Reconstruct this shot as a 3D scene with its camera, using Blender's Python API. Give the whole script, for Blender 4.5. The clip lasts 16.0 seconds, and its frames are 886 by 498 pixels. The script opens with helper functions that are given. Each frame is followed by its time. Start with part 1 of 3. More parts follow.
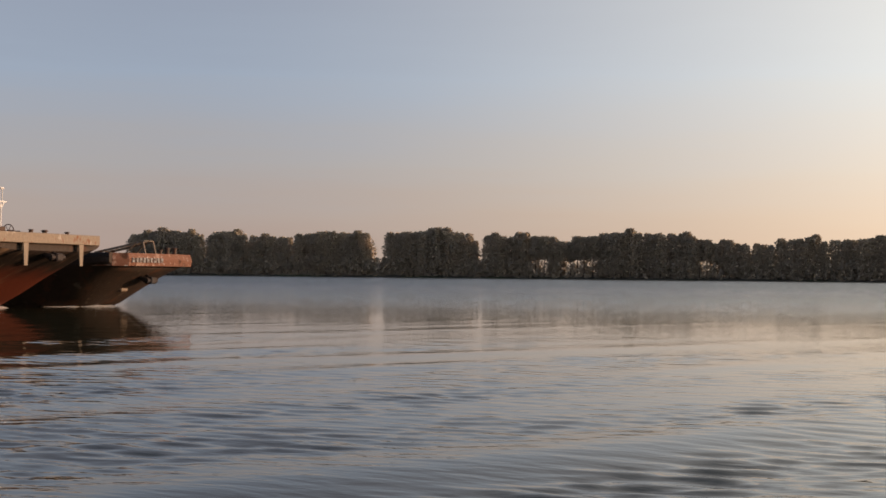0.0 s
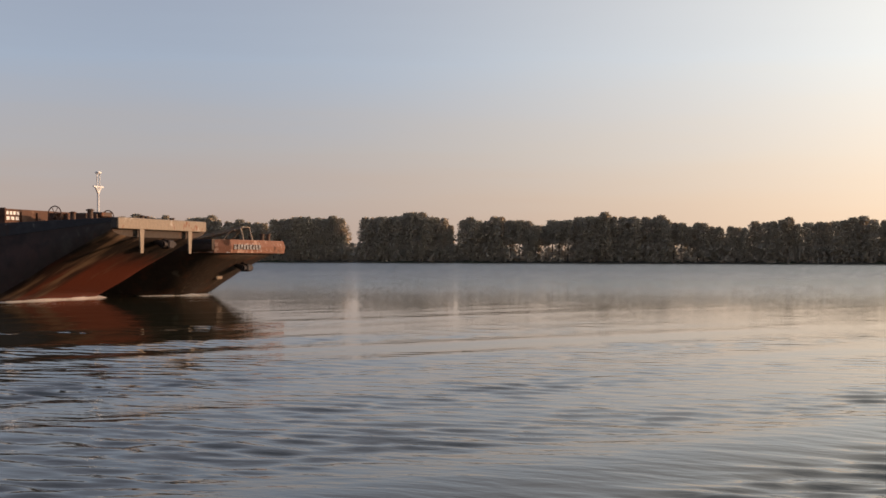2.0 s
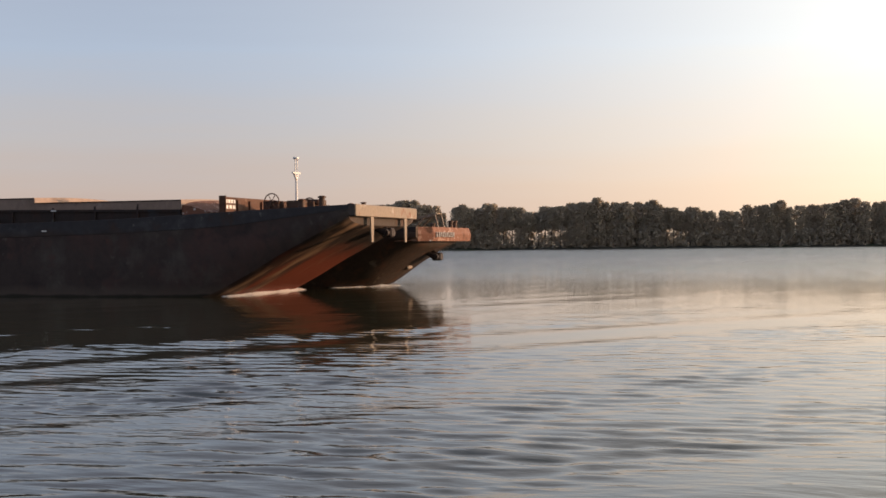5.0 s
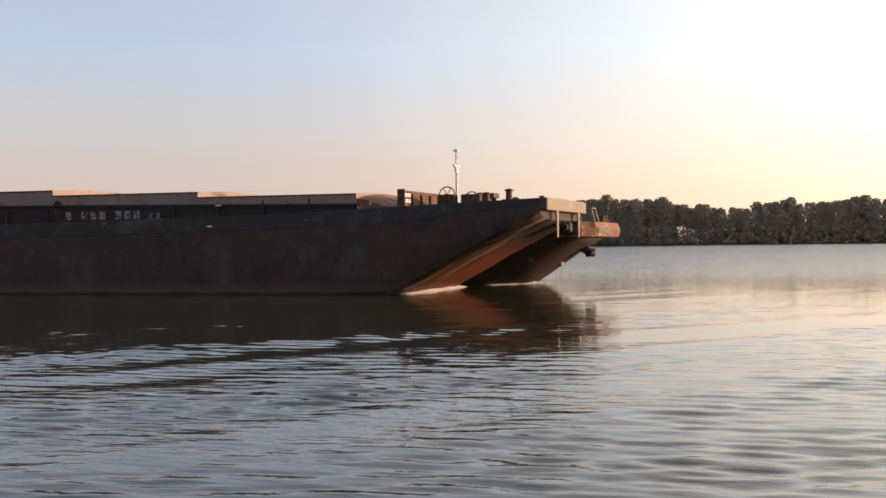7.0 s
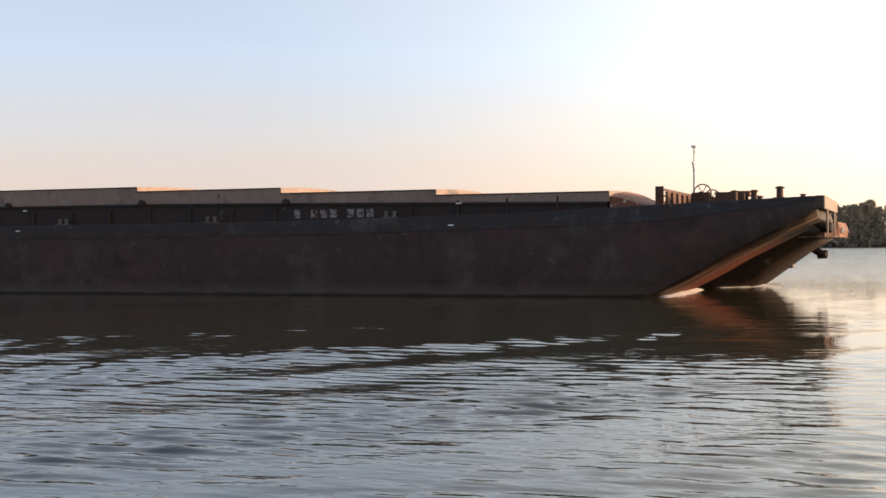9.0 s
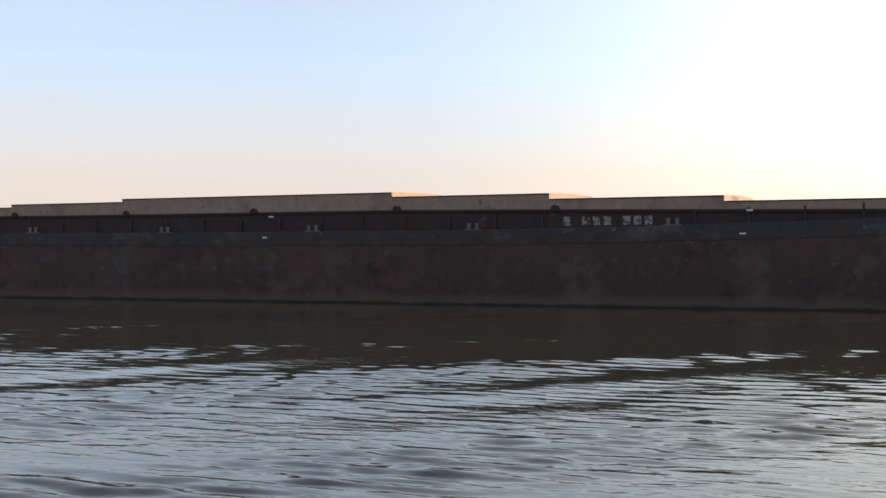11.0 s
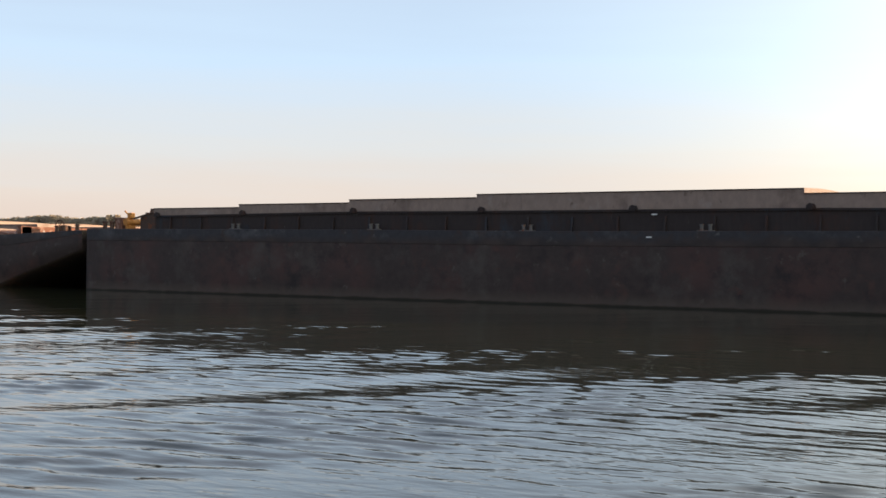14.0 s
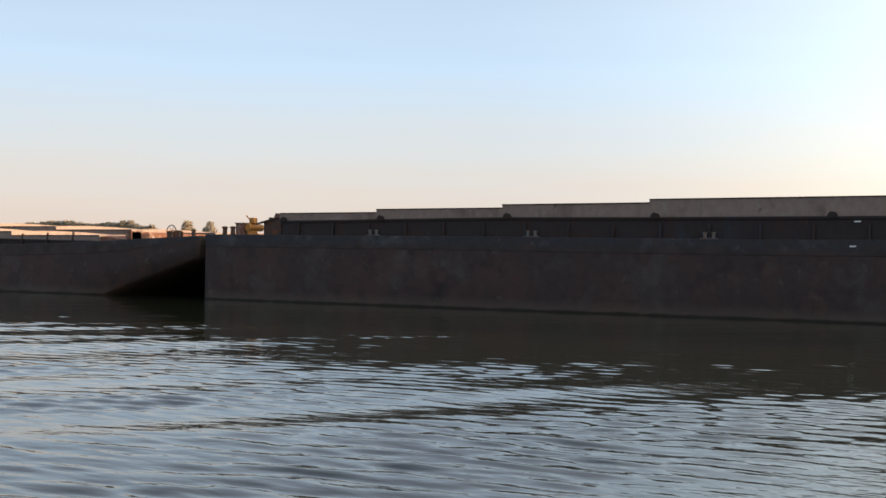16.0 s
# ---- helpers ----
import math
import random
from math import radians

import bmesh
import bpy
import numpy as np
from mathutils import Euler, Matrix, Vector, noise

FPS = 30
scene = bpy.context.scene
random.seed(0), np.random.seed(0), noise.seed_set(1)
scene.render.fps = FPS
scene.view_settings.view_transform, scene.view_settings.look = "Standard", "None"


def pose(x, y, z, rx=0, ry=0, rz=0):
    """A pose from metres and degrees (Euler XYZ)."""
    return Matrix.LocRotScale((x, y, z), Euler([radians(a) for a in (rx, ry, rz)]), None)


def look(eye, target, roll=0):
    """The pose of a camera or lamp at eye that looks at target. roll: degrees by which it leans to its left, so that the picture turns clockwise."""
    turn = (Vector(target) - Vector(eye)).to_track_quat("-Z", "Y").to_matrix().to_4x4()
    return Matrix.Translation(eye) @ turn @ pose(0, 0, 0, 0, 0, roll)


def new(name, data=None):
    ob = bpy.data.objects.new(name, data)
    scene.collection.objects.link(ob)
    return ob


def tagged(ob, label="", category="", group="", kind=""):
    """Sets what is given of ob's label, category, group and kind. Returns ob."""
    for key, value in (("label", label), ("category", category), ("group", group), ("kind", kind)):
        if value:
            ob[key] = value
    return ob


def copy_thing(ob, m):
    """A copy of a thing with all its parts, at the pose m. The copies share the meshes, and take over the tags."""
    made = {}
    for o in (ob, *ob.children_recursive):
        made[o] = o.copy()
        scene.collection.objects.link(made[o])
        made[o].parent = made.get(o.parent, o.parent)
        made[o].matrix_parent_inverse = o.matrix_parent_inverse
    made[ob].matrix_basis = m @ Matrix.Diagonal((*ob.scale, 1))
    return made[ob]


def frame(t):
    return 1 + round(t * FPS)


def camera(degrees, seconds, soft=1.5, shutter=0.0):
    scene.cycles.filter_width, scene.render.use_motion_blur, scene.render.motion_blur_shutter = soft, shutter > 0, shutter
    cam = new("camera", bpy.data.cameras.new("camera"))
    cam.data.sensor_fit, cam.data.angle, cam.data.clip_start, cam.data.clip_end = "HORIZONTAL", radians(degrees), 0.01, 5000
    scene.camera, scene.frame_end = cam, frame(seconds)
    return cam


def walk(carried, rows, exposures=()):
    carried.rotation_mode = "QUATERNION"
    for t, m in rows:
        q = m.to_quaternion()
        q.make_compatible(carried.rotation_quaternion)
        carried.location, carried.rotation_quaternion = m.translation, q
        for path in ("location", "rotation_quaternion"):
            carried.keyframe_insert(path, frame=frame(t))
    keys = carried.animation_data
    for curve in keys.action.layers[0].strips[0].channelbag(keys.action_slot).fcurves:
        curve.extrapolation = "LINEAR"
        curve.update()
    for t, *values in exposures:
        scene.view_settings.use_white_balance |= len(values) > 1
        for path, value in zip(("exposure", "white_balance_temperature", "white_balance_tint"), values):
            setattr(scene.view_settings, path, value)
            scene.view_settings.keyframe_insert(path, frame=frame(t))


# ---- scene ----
# A push convoy of cargo barges passes on a wide river at low sun; the camera stands on the bank and pans.
EYE = 2.28

# ---- camera ----
PATH = (
    (0, 18.03, 1.10, -0.53), (0.5, 17.95, 0.93, -0.39), (1, 17.34, 0.63, -0.01), (1.5, 17.06, 0.56, -0.09),
    (2, 16.92, 0.42, -0.15), (2.5, 16.73, 0.34, -0.07), (3, 16.75, 0.39, 0.05), (3.5, 16.56, 0.18, 0.10),
    (4, 16.53, 0.05, 0.29), (6.5, 16.70, -0.30, 0.83), (7, 17.02, -0.25, 0.68), (7.5, 17.74, -0.14, 0.66),
    (8, 18.53, -0.11, 0.45), (8.5, 19.24, -0.14, 0.47), (9, 20.28, -0.14, 0.45), (11.5, 26.14, 0.27, -0.05),
    (12, 27.40, 0.14, -0.08), (12.5, 28.50, 0.11, 0.11), (13, 29.54, -0.08, -0.31), (13.5, 30.49, 0.12, -0.54),
    (14, 31.53, 0.30, -0.60), (14.5, 32.38, 0.41, -0.35), (15, 31.73, 0.56, -0.31), (15.5, 31.61, 0.53, -0.51),
    (16, 32.10, 0.61, -0.87),
)
EXPOSURES = ((0, 0.48, 6850, 15), (2, 0.61, 6850, 15), (4, 0.76, 6850, 15), (6.5, 1.08, 6900, 15), (8, 1.25, 6950, 15), (9, 1.4, 6850, 13), (11.5, 1.53, 6650, 9), (13, 1.53, 6600, 8), (16, 1.46, 6520, 6))
cam = camera(38.39, 16.0, soft=1.6)
walk(cam, [(t, pose(0, 0, EYE, 90 + p, r, y)) for t, y, p, r in PATH], EXPOSURES)

# ---- sky and sun ----
SUN_AZ, SUN_EL = 60.0, 7.0
world = bpy.data.worlds.new("world")
scene.world = world
world.use_nodes = True
wn = world.node_tree
sky = wn.nodes.new("ShaderNodeTexSky")
sky.sky_type = "NISHITA"
sky.sun_disc = False
sky.sun_elevation = radians(SUN_EL)
sky.sun_rotation = radians(SUN_AZ)
sky.air_density, sky.dust_density, sky.ozone_density = 0.85, 0.6, 2.3
sd = Vector((math.sin(radians(SUN_AZ)) * math.cos(radians(SUN_EL)), math.cos(radians(SUN_AZ)) * math.cos(radians(SUN_EL)), math.sin(radians(SUN_EL))))


def world_math(op, a, b, clamp=False):
    n = wn.nodes.new("ShaderNodeMath")
    n.operation, n.use_clamp = op, clamp
    for k, v in enumerate((a, b)):
        if isinstance(v, (int, float)):
            n.inputs[k].default_value = v
        else:
            wn.links.new(v, n.inputs[k])
    return n.outputs[0]


def world_mix(blend, fac, a, b):
    n = wn.nodes.new("ShaderNodeMix")
    n.data_type, n.blend_type, n.clamp_factor = "RGBA", blend, False
    for k, v in ((0, fac), (6, a), (7, b)):
        if isinstance(v, (int, float)):
            n.inputs[k].default_value = v
        elif isinstance(v, tuple):
            n.inputs[k].default_value = (*v, 1)
        else:
            wn.links.new(v, n.inputs[k])
    return n.outputs[2]


# hazy air low over the river: peach at the horizon, pale, then blue; a warm glow round the sun; clear sky above
way = wn.nodes.new("ShaderNodeTexCoord").outputs["Generated"]
split = wn.nodes.new("ShaderNodeSeparateXYZ")
wn.links.new(way, split.inputs[0])
squash = wn.nodes.new("ShaderNodeMapping")
squash.inputs["Scale"].default_value = (2.2, 2.2, 26)
wn.links.new(way, squash.inputs[0])
wisp = wn.nodes.new("ShaderNodeTexNoise")
wisp.inputs["Scale"].default_value, wisp.inputs["Detail"].default_value = 2.0, 4
wn.links.new(squash.outputs[0], wisp.inputs["Vector"])
height = world_math("ADD", split.outputs["Z"], world_math("MULTIPLY", world_math("SUBTRACT", wisp.outputs[0], 0.5), 0.042))
haze = wn.nodes.new("ShaderNodeValToRGB")
wn.links.new(world_math("MULTIPLY", height, 2.0), haze.inputs[0])
stops = ((0.0, (0.290, 0.228, 0.198)), (0.094, (0.297, 0.260, 0.238)), (0.17, (0.277, 0.280, 0.287)), (0.30, (0.228, 0.287, 0.363)), (0.6, (0.175, 0.205, 0.27)), (1.0, (0.13, 0.155, 0.215)))
while len(haze.color_ramp.elements) < len(stops):
    haze.color_ramp.elements.new(0.5)
for e, (p, c) in zip(haze.color_ramp.elements, stops):
    e.position, e.color = p, (*c, 1)
dot = wn.nodes.new("ShaderNodeVectorMath")
dot.operation = "DOT_PRODUCT"
wn.links.new(way, dot.inputs[0])
dot.inputs[1].default_value = sd
glow = world_math("MULTIPLY", world_math("POWER", world_math("MAXIMUM", world_math("SUBTRACT", dot.outputs["Value"], -0.03), 0.0), 2.06), 1.07)
warm = world_mix("MIX", world_math("MULTIPLY", world_math("SUBTRACT", split.outputs["Z"], 0.02), 8.0, True), (1.0, 0.72, 0.38), (1.0, 0.94, 0.70))
low_sky = world_mix("ADD", glow, haze.outputs[0], warm)
high_sky = world_mix("MULTIPLY", 1.0, sky.outputs[0], (0.13, 0.13, 0.13))
clear = world_math("MULTIPLY", world_math("SUBTRACT", split.outputs["Z"], 0.35), 1.6, True)
wn.links.new(world_mix("MIX", clear, low_sky, high_sky), wn.nodes["Background"].inputs[0])
wn.nodes["Background"].inputs[1].default_value = 1.0
sun = new("sun", bpy.data.lights.new("sun", "SUN"))
sun.data.energy, sun.data.angle, sun.data.color = 2.5, radians(0.6), (1.0, 0.62, 0.38)
sun.matrix_world = look(sd * 200, (0, 0, 0))


# ---- materials ----
def mat(name, base, rough=0.6, metal=0.0, spots=(), bump=0.2, scale=1.0, streak=0.0, spec=0.2):
    """base colour; spots: (colour, noise scale, threshold, softness) laid over it; streak: vertical run-down stretch."""
    m = bpy.data.materials.new(name)
    m.use_nodes = True
    nt = m.node_tree
    b = nt.nodes["Principled BSDF"]
    b.inputs["Roughness"].default_value, b.inputs["Metallic"].default_value, b.inputs["Specular IOR Level"].default_value = rough, metal, spec
    tc = nt.nodes.new("ShaderNodeTexCoord")
    info = nt.nodes.new("ShaderNodeObjectInfo")
    mp = nt.nodes.new("ShaderNodeMapping")
    mp.inputs["Scale"].default_value = (1, 1, 1 - streak)
    nt.links.new(tc.outputs["Object"], mp.inputs[0])
    add = nt.nodes.new("ShaderNodeVectorMath")
    add.operation = "ADD"
    nt.links.new(mp.outputs[0], add.inputs[0])
    off = nt.nodes.new("ShaderNodeMath")
    off.operation = "MULTIPLY"
    off.inputs[1].default_value = 37.0
    nt.links.new(info.outputs["Random"], off.inputs[0])
    nt.links.new(off.outputs[0], add.inputs[1])
    vec = add.outputs[0]
    g = nt.nodes.new("ShaderNodeTexNoise")
    g.inputs["Scale"].default_value, g.inputs["Detail"].default_value = 7 * scale, 8
    nt.links.new(vec, g.inputs["Vector"])
    mix = nt.nodes.new("ShaderNodeMix")
    mix.data_type = "RGBA"
    mix.inputs[6].default_value = (*[c * 0.72 for c in base], 1)
    mix.inputs[7].default_value = (*[min(1, c * 1.28) for c in base], 1)
    nt.links.new(g.outputs[0], mix.inputs[0])
    col = mix.outputs[2]
    for c, sc, th, so in spots:
        n = nt.nodes.new("ShaderNodeTexNoise")
        n.inputs["Scale"].default_value, n.inputs["Detail"].default_value, n.inputs["Roughness"].default_value = sc, 6, 0.65
        nt.links.new(vec, n.inputs["Vector"])
        r = nt.nodes.new("ShaderNodeMapRange")
        r.inputs[1].default_value, r.inputs[2].default_value = th, th + so
        nt.links.new(n.outputs[0], r.inputs[0])
        x = nt.nodes.new("ShaderNodeMix")
        x.data_type = "RGBA"
        nt.links.new(r.outputs[0], x.inputs[0])
        nt.links.new(col, x.inputs[6])
        x.inputs[7].default_value = (*c, 1)
        col = x.outputs[2]
    nt.links.new(col, b.inputs["Base Color"])
    if bump:
        bp = nt.nodes.new("ShaderNodeBump")
        bp.inputs["Strength"].default_value, bp.inputs["Distance"].default_value = bump, 0.05
        nt.links.new(g.outputs[0], bp.inputs["Height"])
        nt.links.new(bp.outputs[0], b.inputs["Normal"])
    return m


RUST, RUST_DARK = (0.20, 0.065, 0.025), (0.07, 0.03, 0.018)
M_HULL = mat("hull_paint", (0.052, 0.038, 0.034), 0.6, 0, (((0.074, 0.042, 0.037), 0.28, 0.48, 0.14), ((0.080, 0.067, 0.059), 0.40, 0.53, 0.16), ((0.030, 0.024, 0.023), 0.55, 0.54, 0.16), ((0.085, 0.044, 0.036), 0.9, 0.58, 0.14), ((0.100, 0.085, 0.074), 1.7, 0.62, 0.12)), 0.3, 0.4, 0.05)


def waterline(m):
    """a pale dried scum line above the water, and wet dark plating below it."""
    nt = m.node_tree
    b = nt.nodes["Principled BSDF"]
    tc = nt.nodes.new("ShaderNodeTexCoord")
    sep = nt.nodes.new("ShaderNodeSeparateXYZ")
    nt.links.new(tc.outputs["Object"], sep.inputs[0])
    n = nt.nodes.new("ShaderNodeTexNoise")
    n.inputs["Scale"].default_value, n.inputs["Detail"].default_value = 0.7, 6
    nt.links.new(tc.outputs["Object"], n.inputs["Vector"])
    z = nt.nodes.new("ShaderNodeMath")
    z.operation = "MULTIPLY_ADD"
    z.inputs[1].default_value = 0.25
    nt.links.new(n.outputs[0], z.inputs[0])
    nt.links.new(sep.outputs["Z"], z.inputs[2])
    for z0, z1, k, c in ((0.75, 0.3, 0.5, (0.115, 0.090, 0.072)), (0.25, 0.17, 0.9, (0.020, 0.019, 0.013))):
        r = nt.nodes.new("ShaderNodeMapRange")
        r.inputs[1].default_value, r.inputs[2].default_value, r.inputs[4].default_value = z0, z1, k
        nt.links.new(z.outputs[0], r.inputs[0])
        x = nt.nodes.new("ShaderNodeMix")
        x.data_type = "RGBA"
        nt.links.new(r.outputs[0], x.inputs[0])
        nt.links.new(b.inputs["Base Color"].links[0].from_socket, x.inputs[6])
        x.inputs[7].default_value = (*c, 1)
        nt.links.new(x.outputs[2], b.inputs["Base Color"])


waterline(M_HULL)


def worn_edge(name, upper, lower, z0, z1, rough, spec, reach=1.0, grain=(0.6, 0.6, 0.6)):
    """two paints, one above the other, with a ragged worn border between the heights z0 and z1."""
    m = mat(name, upper[0], rough, 0, upper[1], 0.3, 0.5, 0.0, spec)
    nt = m.node_tree
    b = nt.nodes["Principled BSDF"]
    old = b.inputs["Base Color"].links[0].from_socket
    tc = nt.nodes.new("ShaderNodeTexCoord")
    sep = nt.nodes.new("ShaderNodeSeparateXYZ")
    nt.links.new(tc.outputs["Object"], sep.inputs[0])
    mp = nt.nodes.new("ShaderNodeMapping")
    mp.inputs["Scale"].default_value = grain
    nt.links.new(tc.outputs["Object"], mp.inputs[0])
    n = nt.nodes.new("ShaderNodeTexNoise")
    n.inputs["Scale"].default_value, n.inputs["Detail"].default_value, n.inputs["Roughness"].default_value = 1.0, 7, 0.6
    nt.links.new(mp.outputs[0], n.inputs["Vector"])
    add = nt.nodes.new("ShaderNodeMath")
    add.operation = "MULTIPLY_ADD"
    add.inputs[1].default_value = reach
    nt.links.new(n.outputs[0], add.inputs[0])
    nt.links.new(sep.outputs["Z"], add.inputs[2])
    r = nt.nodes.new("ShaderNodeMapRange")
    r.inputs[1].default_value, r.inputs[2].default_value = z1 + reach / 2, z0 + reach / 2
    nt.links.new(add.outputs[0], r.inputs[0])
    n2 = nt.nodes.new("ShaderNodeTexNoise")
    n2.inputs["Scale"].default_value, n2.inputs["Detail"].default_value = 1.6, 7
    nt.links.new(mp.outputs[0], n2.inputs["Vector"])
    # with drawn-out grain the lower paint goes to its second colour towards y = 0
    low_mix = nt.nodes.new("ShaderNodeMapRange")
    low_mix.inputs[1].default_value, low_mix.inputs[2].default_value = 0.4, 0.62
    inward = nt.nodes.new("ShaderNodeMath")
    inward.operation = "MULTIPLY_ADD"
    inward.inputs[1].default_value = -0.10 if grain[0] != grain[1] else 0.0
    nt.links.new(sep.outputs["Y"], inward.inputs[0])
    nt.links.new(n2.outputs[0], inward.inputs[2])
    shift = nt.nodes.new("ShaderNodeMath")
    shift.inputs[1].default_value = 0.2 if grain[0] != grain[1] else 0.0
    nt.links.new(inward.outputs[0], shift.inputs[0])
    nt.links.new(shift.outputs[0], low_mix.inputs[0])
    low = nt.nodes.new("ShaderNodeMix")
    low.data_type = "RGBA"
    low.inputs[6].default_value, low.inputs[7].default_value = (*lower[0], 1), (*lower[1], 1)
    nt.links.new(low_mix.outputs[0], low.inputs[0])
    x = nt.nodes.new("ShaderNodeMix")
    x.data_type = "RGBA"
    nt.links.new(r.outputs[0], x.inputs[0])
    nt.links.new(old, x.inputs[6])
    nt.links.new(low.outputs[2], x.inputs[7])
    col = x.outputs[2]
    if grain[0] != grain[1]:
        # pale streaks drawn out along the plating, more of them towards y = 0
        n3 = nt.nodes.new("ShaderNodeTexNoise")
        n3.inputs["Scale"].default_value, n3.inputs["Detail"].default_value = 2.1, 5
        nt.links.new(mp.outputs[0], n3.inputs["Vector"])
        r3 = nt.nodes.new("ShaderNodeMapRange")
        r3.inputs[1].default_value, r3.inputs[2].default_value = 0.46, 0.64
        edge = nt.nodes.new("ShaderNodeMath")
        edge.operation = "MULTIPLY_ADD"
        edge.inputs[1].default_value = -0.03
        nt.links.new(sep.outputs["Y"], edge.inputs[0])
        nt.links.new(n3.outputs[0], edge.inputs[2])
        nt.links.new(edge.outputs[0], r3.inputs[0])
        y = nt.nodes.new("ShaderNodeMix")
        y.data_type = "RGBA"
        nt.links.new(r3.outputs[0], y.inputs[0])
        nt.links.new(col, y.inputs[6])
        y.inputs[7].default_value = (0.17, 0.112, 0.072, 1)
        col = y.outputs[2]
    nt.links.new(col, b.inputs["Base Color"])
    return m


M_BOTTOM = worn_edge("bow_bottom_paint", ((0.026, 0.019, 0.016), (((0.07, 0.045, 0.032), 0.8, 0.56, 0.14),)), ((0.125, 0.032, 0.017), (0.036, 0.020, 0.015)), 1.7, 2.5, 0.7, 0.15, 1.7, (0.13, 0.62, 0.13))
# dark brown bow paint; on the near barge astern it is painted-in shade
M_BOW_DARK = mat("dark_bow_paint_and_shade", (0.050, 0.036, 0.028), 0.6, 0, (((0.085, 0.043, 0.028), 0.7, 0.54, 0.1), ((0.12, 0.095, 0.07), 1.2, 0.62, 0.08)), 0.35, 0.5, 0.0, 0.15)
M_STRAKE = worn_edge("blue_black_strake_paint", ((0.043, 0.041, 0.045), (((0.080, 0.078, 0.082), 0.5, 0.54, 0.14), ((0.055, 0.038, 0.033), 0.7, 0.55, 0.12), ((0.11, 0.105, 0.10), 1.9, 0.63, 0.06))), ((0.060, 0.043, 0.038), (0.038, 0.030, 0.028)), 2.95, 3.3, 0.55, 0.2, 0.9)
M_COAM = mat("coaming_paint", (0.036, 0.027, 0.025), 0.6, 0, (((0.05, 0.028, 0.022), 0.8, 0.52, 0.12), ((0.035, 0.038, 0.046), 0.5, 0.56, 0.1), ((0.08, 0.074, 0.07), 1.5, 0.65, 0.06)), 0.25, 0.8, 0.6)
M_COVER = mat("hatch_cover_paint", (0.255, 0.185, 0.148), 0.45, 0.0, (((0.15, 0.10, 0.078), 0.5, 0.54, 0.14), ((0.29, 0.235, 0.205), 0.9, 0.6, 0.12), ((0.11, 0.07, 0.055), 2.4, 0.63, 0.08)), 0.2, 0.6, 0.3, 0.35)
M_HEADLOG = mat("worn_headlog_paint", (0.25, 0.195, 0.145), 0.42, 0, ((RUST, 1.4, 0.58, 0.08), ((0.5, 0.46, 0.4), 0.8, 0.58, 0.1)), 0.4, 1.0)
M_RUSTY = mat("rusty_steel", (0.20, 0.092, 0.060), 0.75, 0, ((RUST_DARK, 1.5, 0.56, 0.1), ((0.34, 0.22, 0.17), 2.2, 0.55, 0.08), ((0.5, 0.46, 0.43), 3.4, 0.62, 0.05)), 0.5, 1.5)
M_PLATE = mat("rust_brown_plate", (0.105, 0.052, 0.034), 0.7, 0, ((RUST_DARK, 1.5, 0.54, 0.1), ((0.2, 0.12, 0.08), 2.2, 0.6, 0.08)), 0.4, 1.5)
M_DECK = mat("deck_steel", (0.10, 0.07, 0.055), 0.75, 0, ((RUST, 0.6, 0.55, 0.1),), 0.4, 1.0)
M_GEAR = mat("deck_gear_paint", (0.09, 0.055, 0.04), 0.6, 0, ((RUST, 2.5, 0.55, 0.1),), 0.3, 2.0)
M_WHITE = mat("white_paint", (0.78, 0.77, 0.74), 0.45, 0, (((0.5, 0.42, 0.34), 4, 0.66, 0.06),), 0.1, 3)
M_MARK = mat("faded_lettering_paint", (0.24, 0.24, 0.24), 0.6, 0, ((RUST_DARK, 6, 0.50, 0.08),), 0.1, 3)
M_BITT = mat("grey_bitt_paint", (0.13, 0.122, 0.115), 0.6, 0, ((RUST, 4, 0.58, 0.08),), 0.3, 2)
# the low sun's orange is put into this colour; rust spots over it
M_SUNLIT = mat("sunlit_orange", (0.50, 0.21, 0.05), 0.5, 0, ((RUST, 3, 0.6, 0.08),), 0.2, 2)
M_FOAM = mat("foam", (0.80, 0.80, 0.78), 0.9, 0, (((0.45, 0.45, 0.43), 3, 0.60, 0.1),), 0.6, 2)


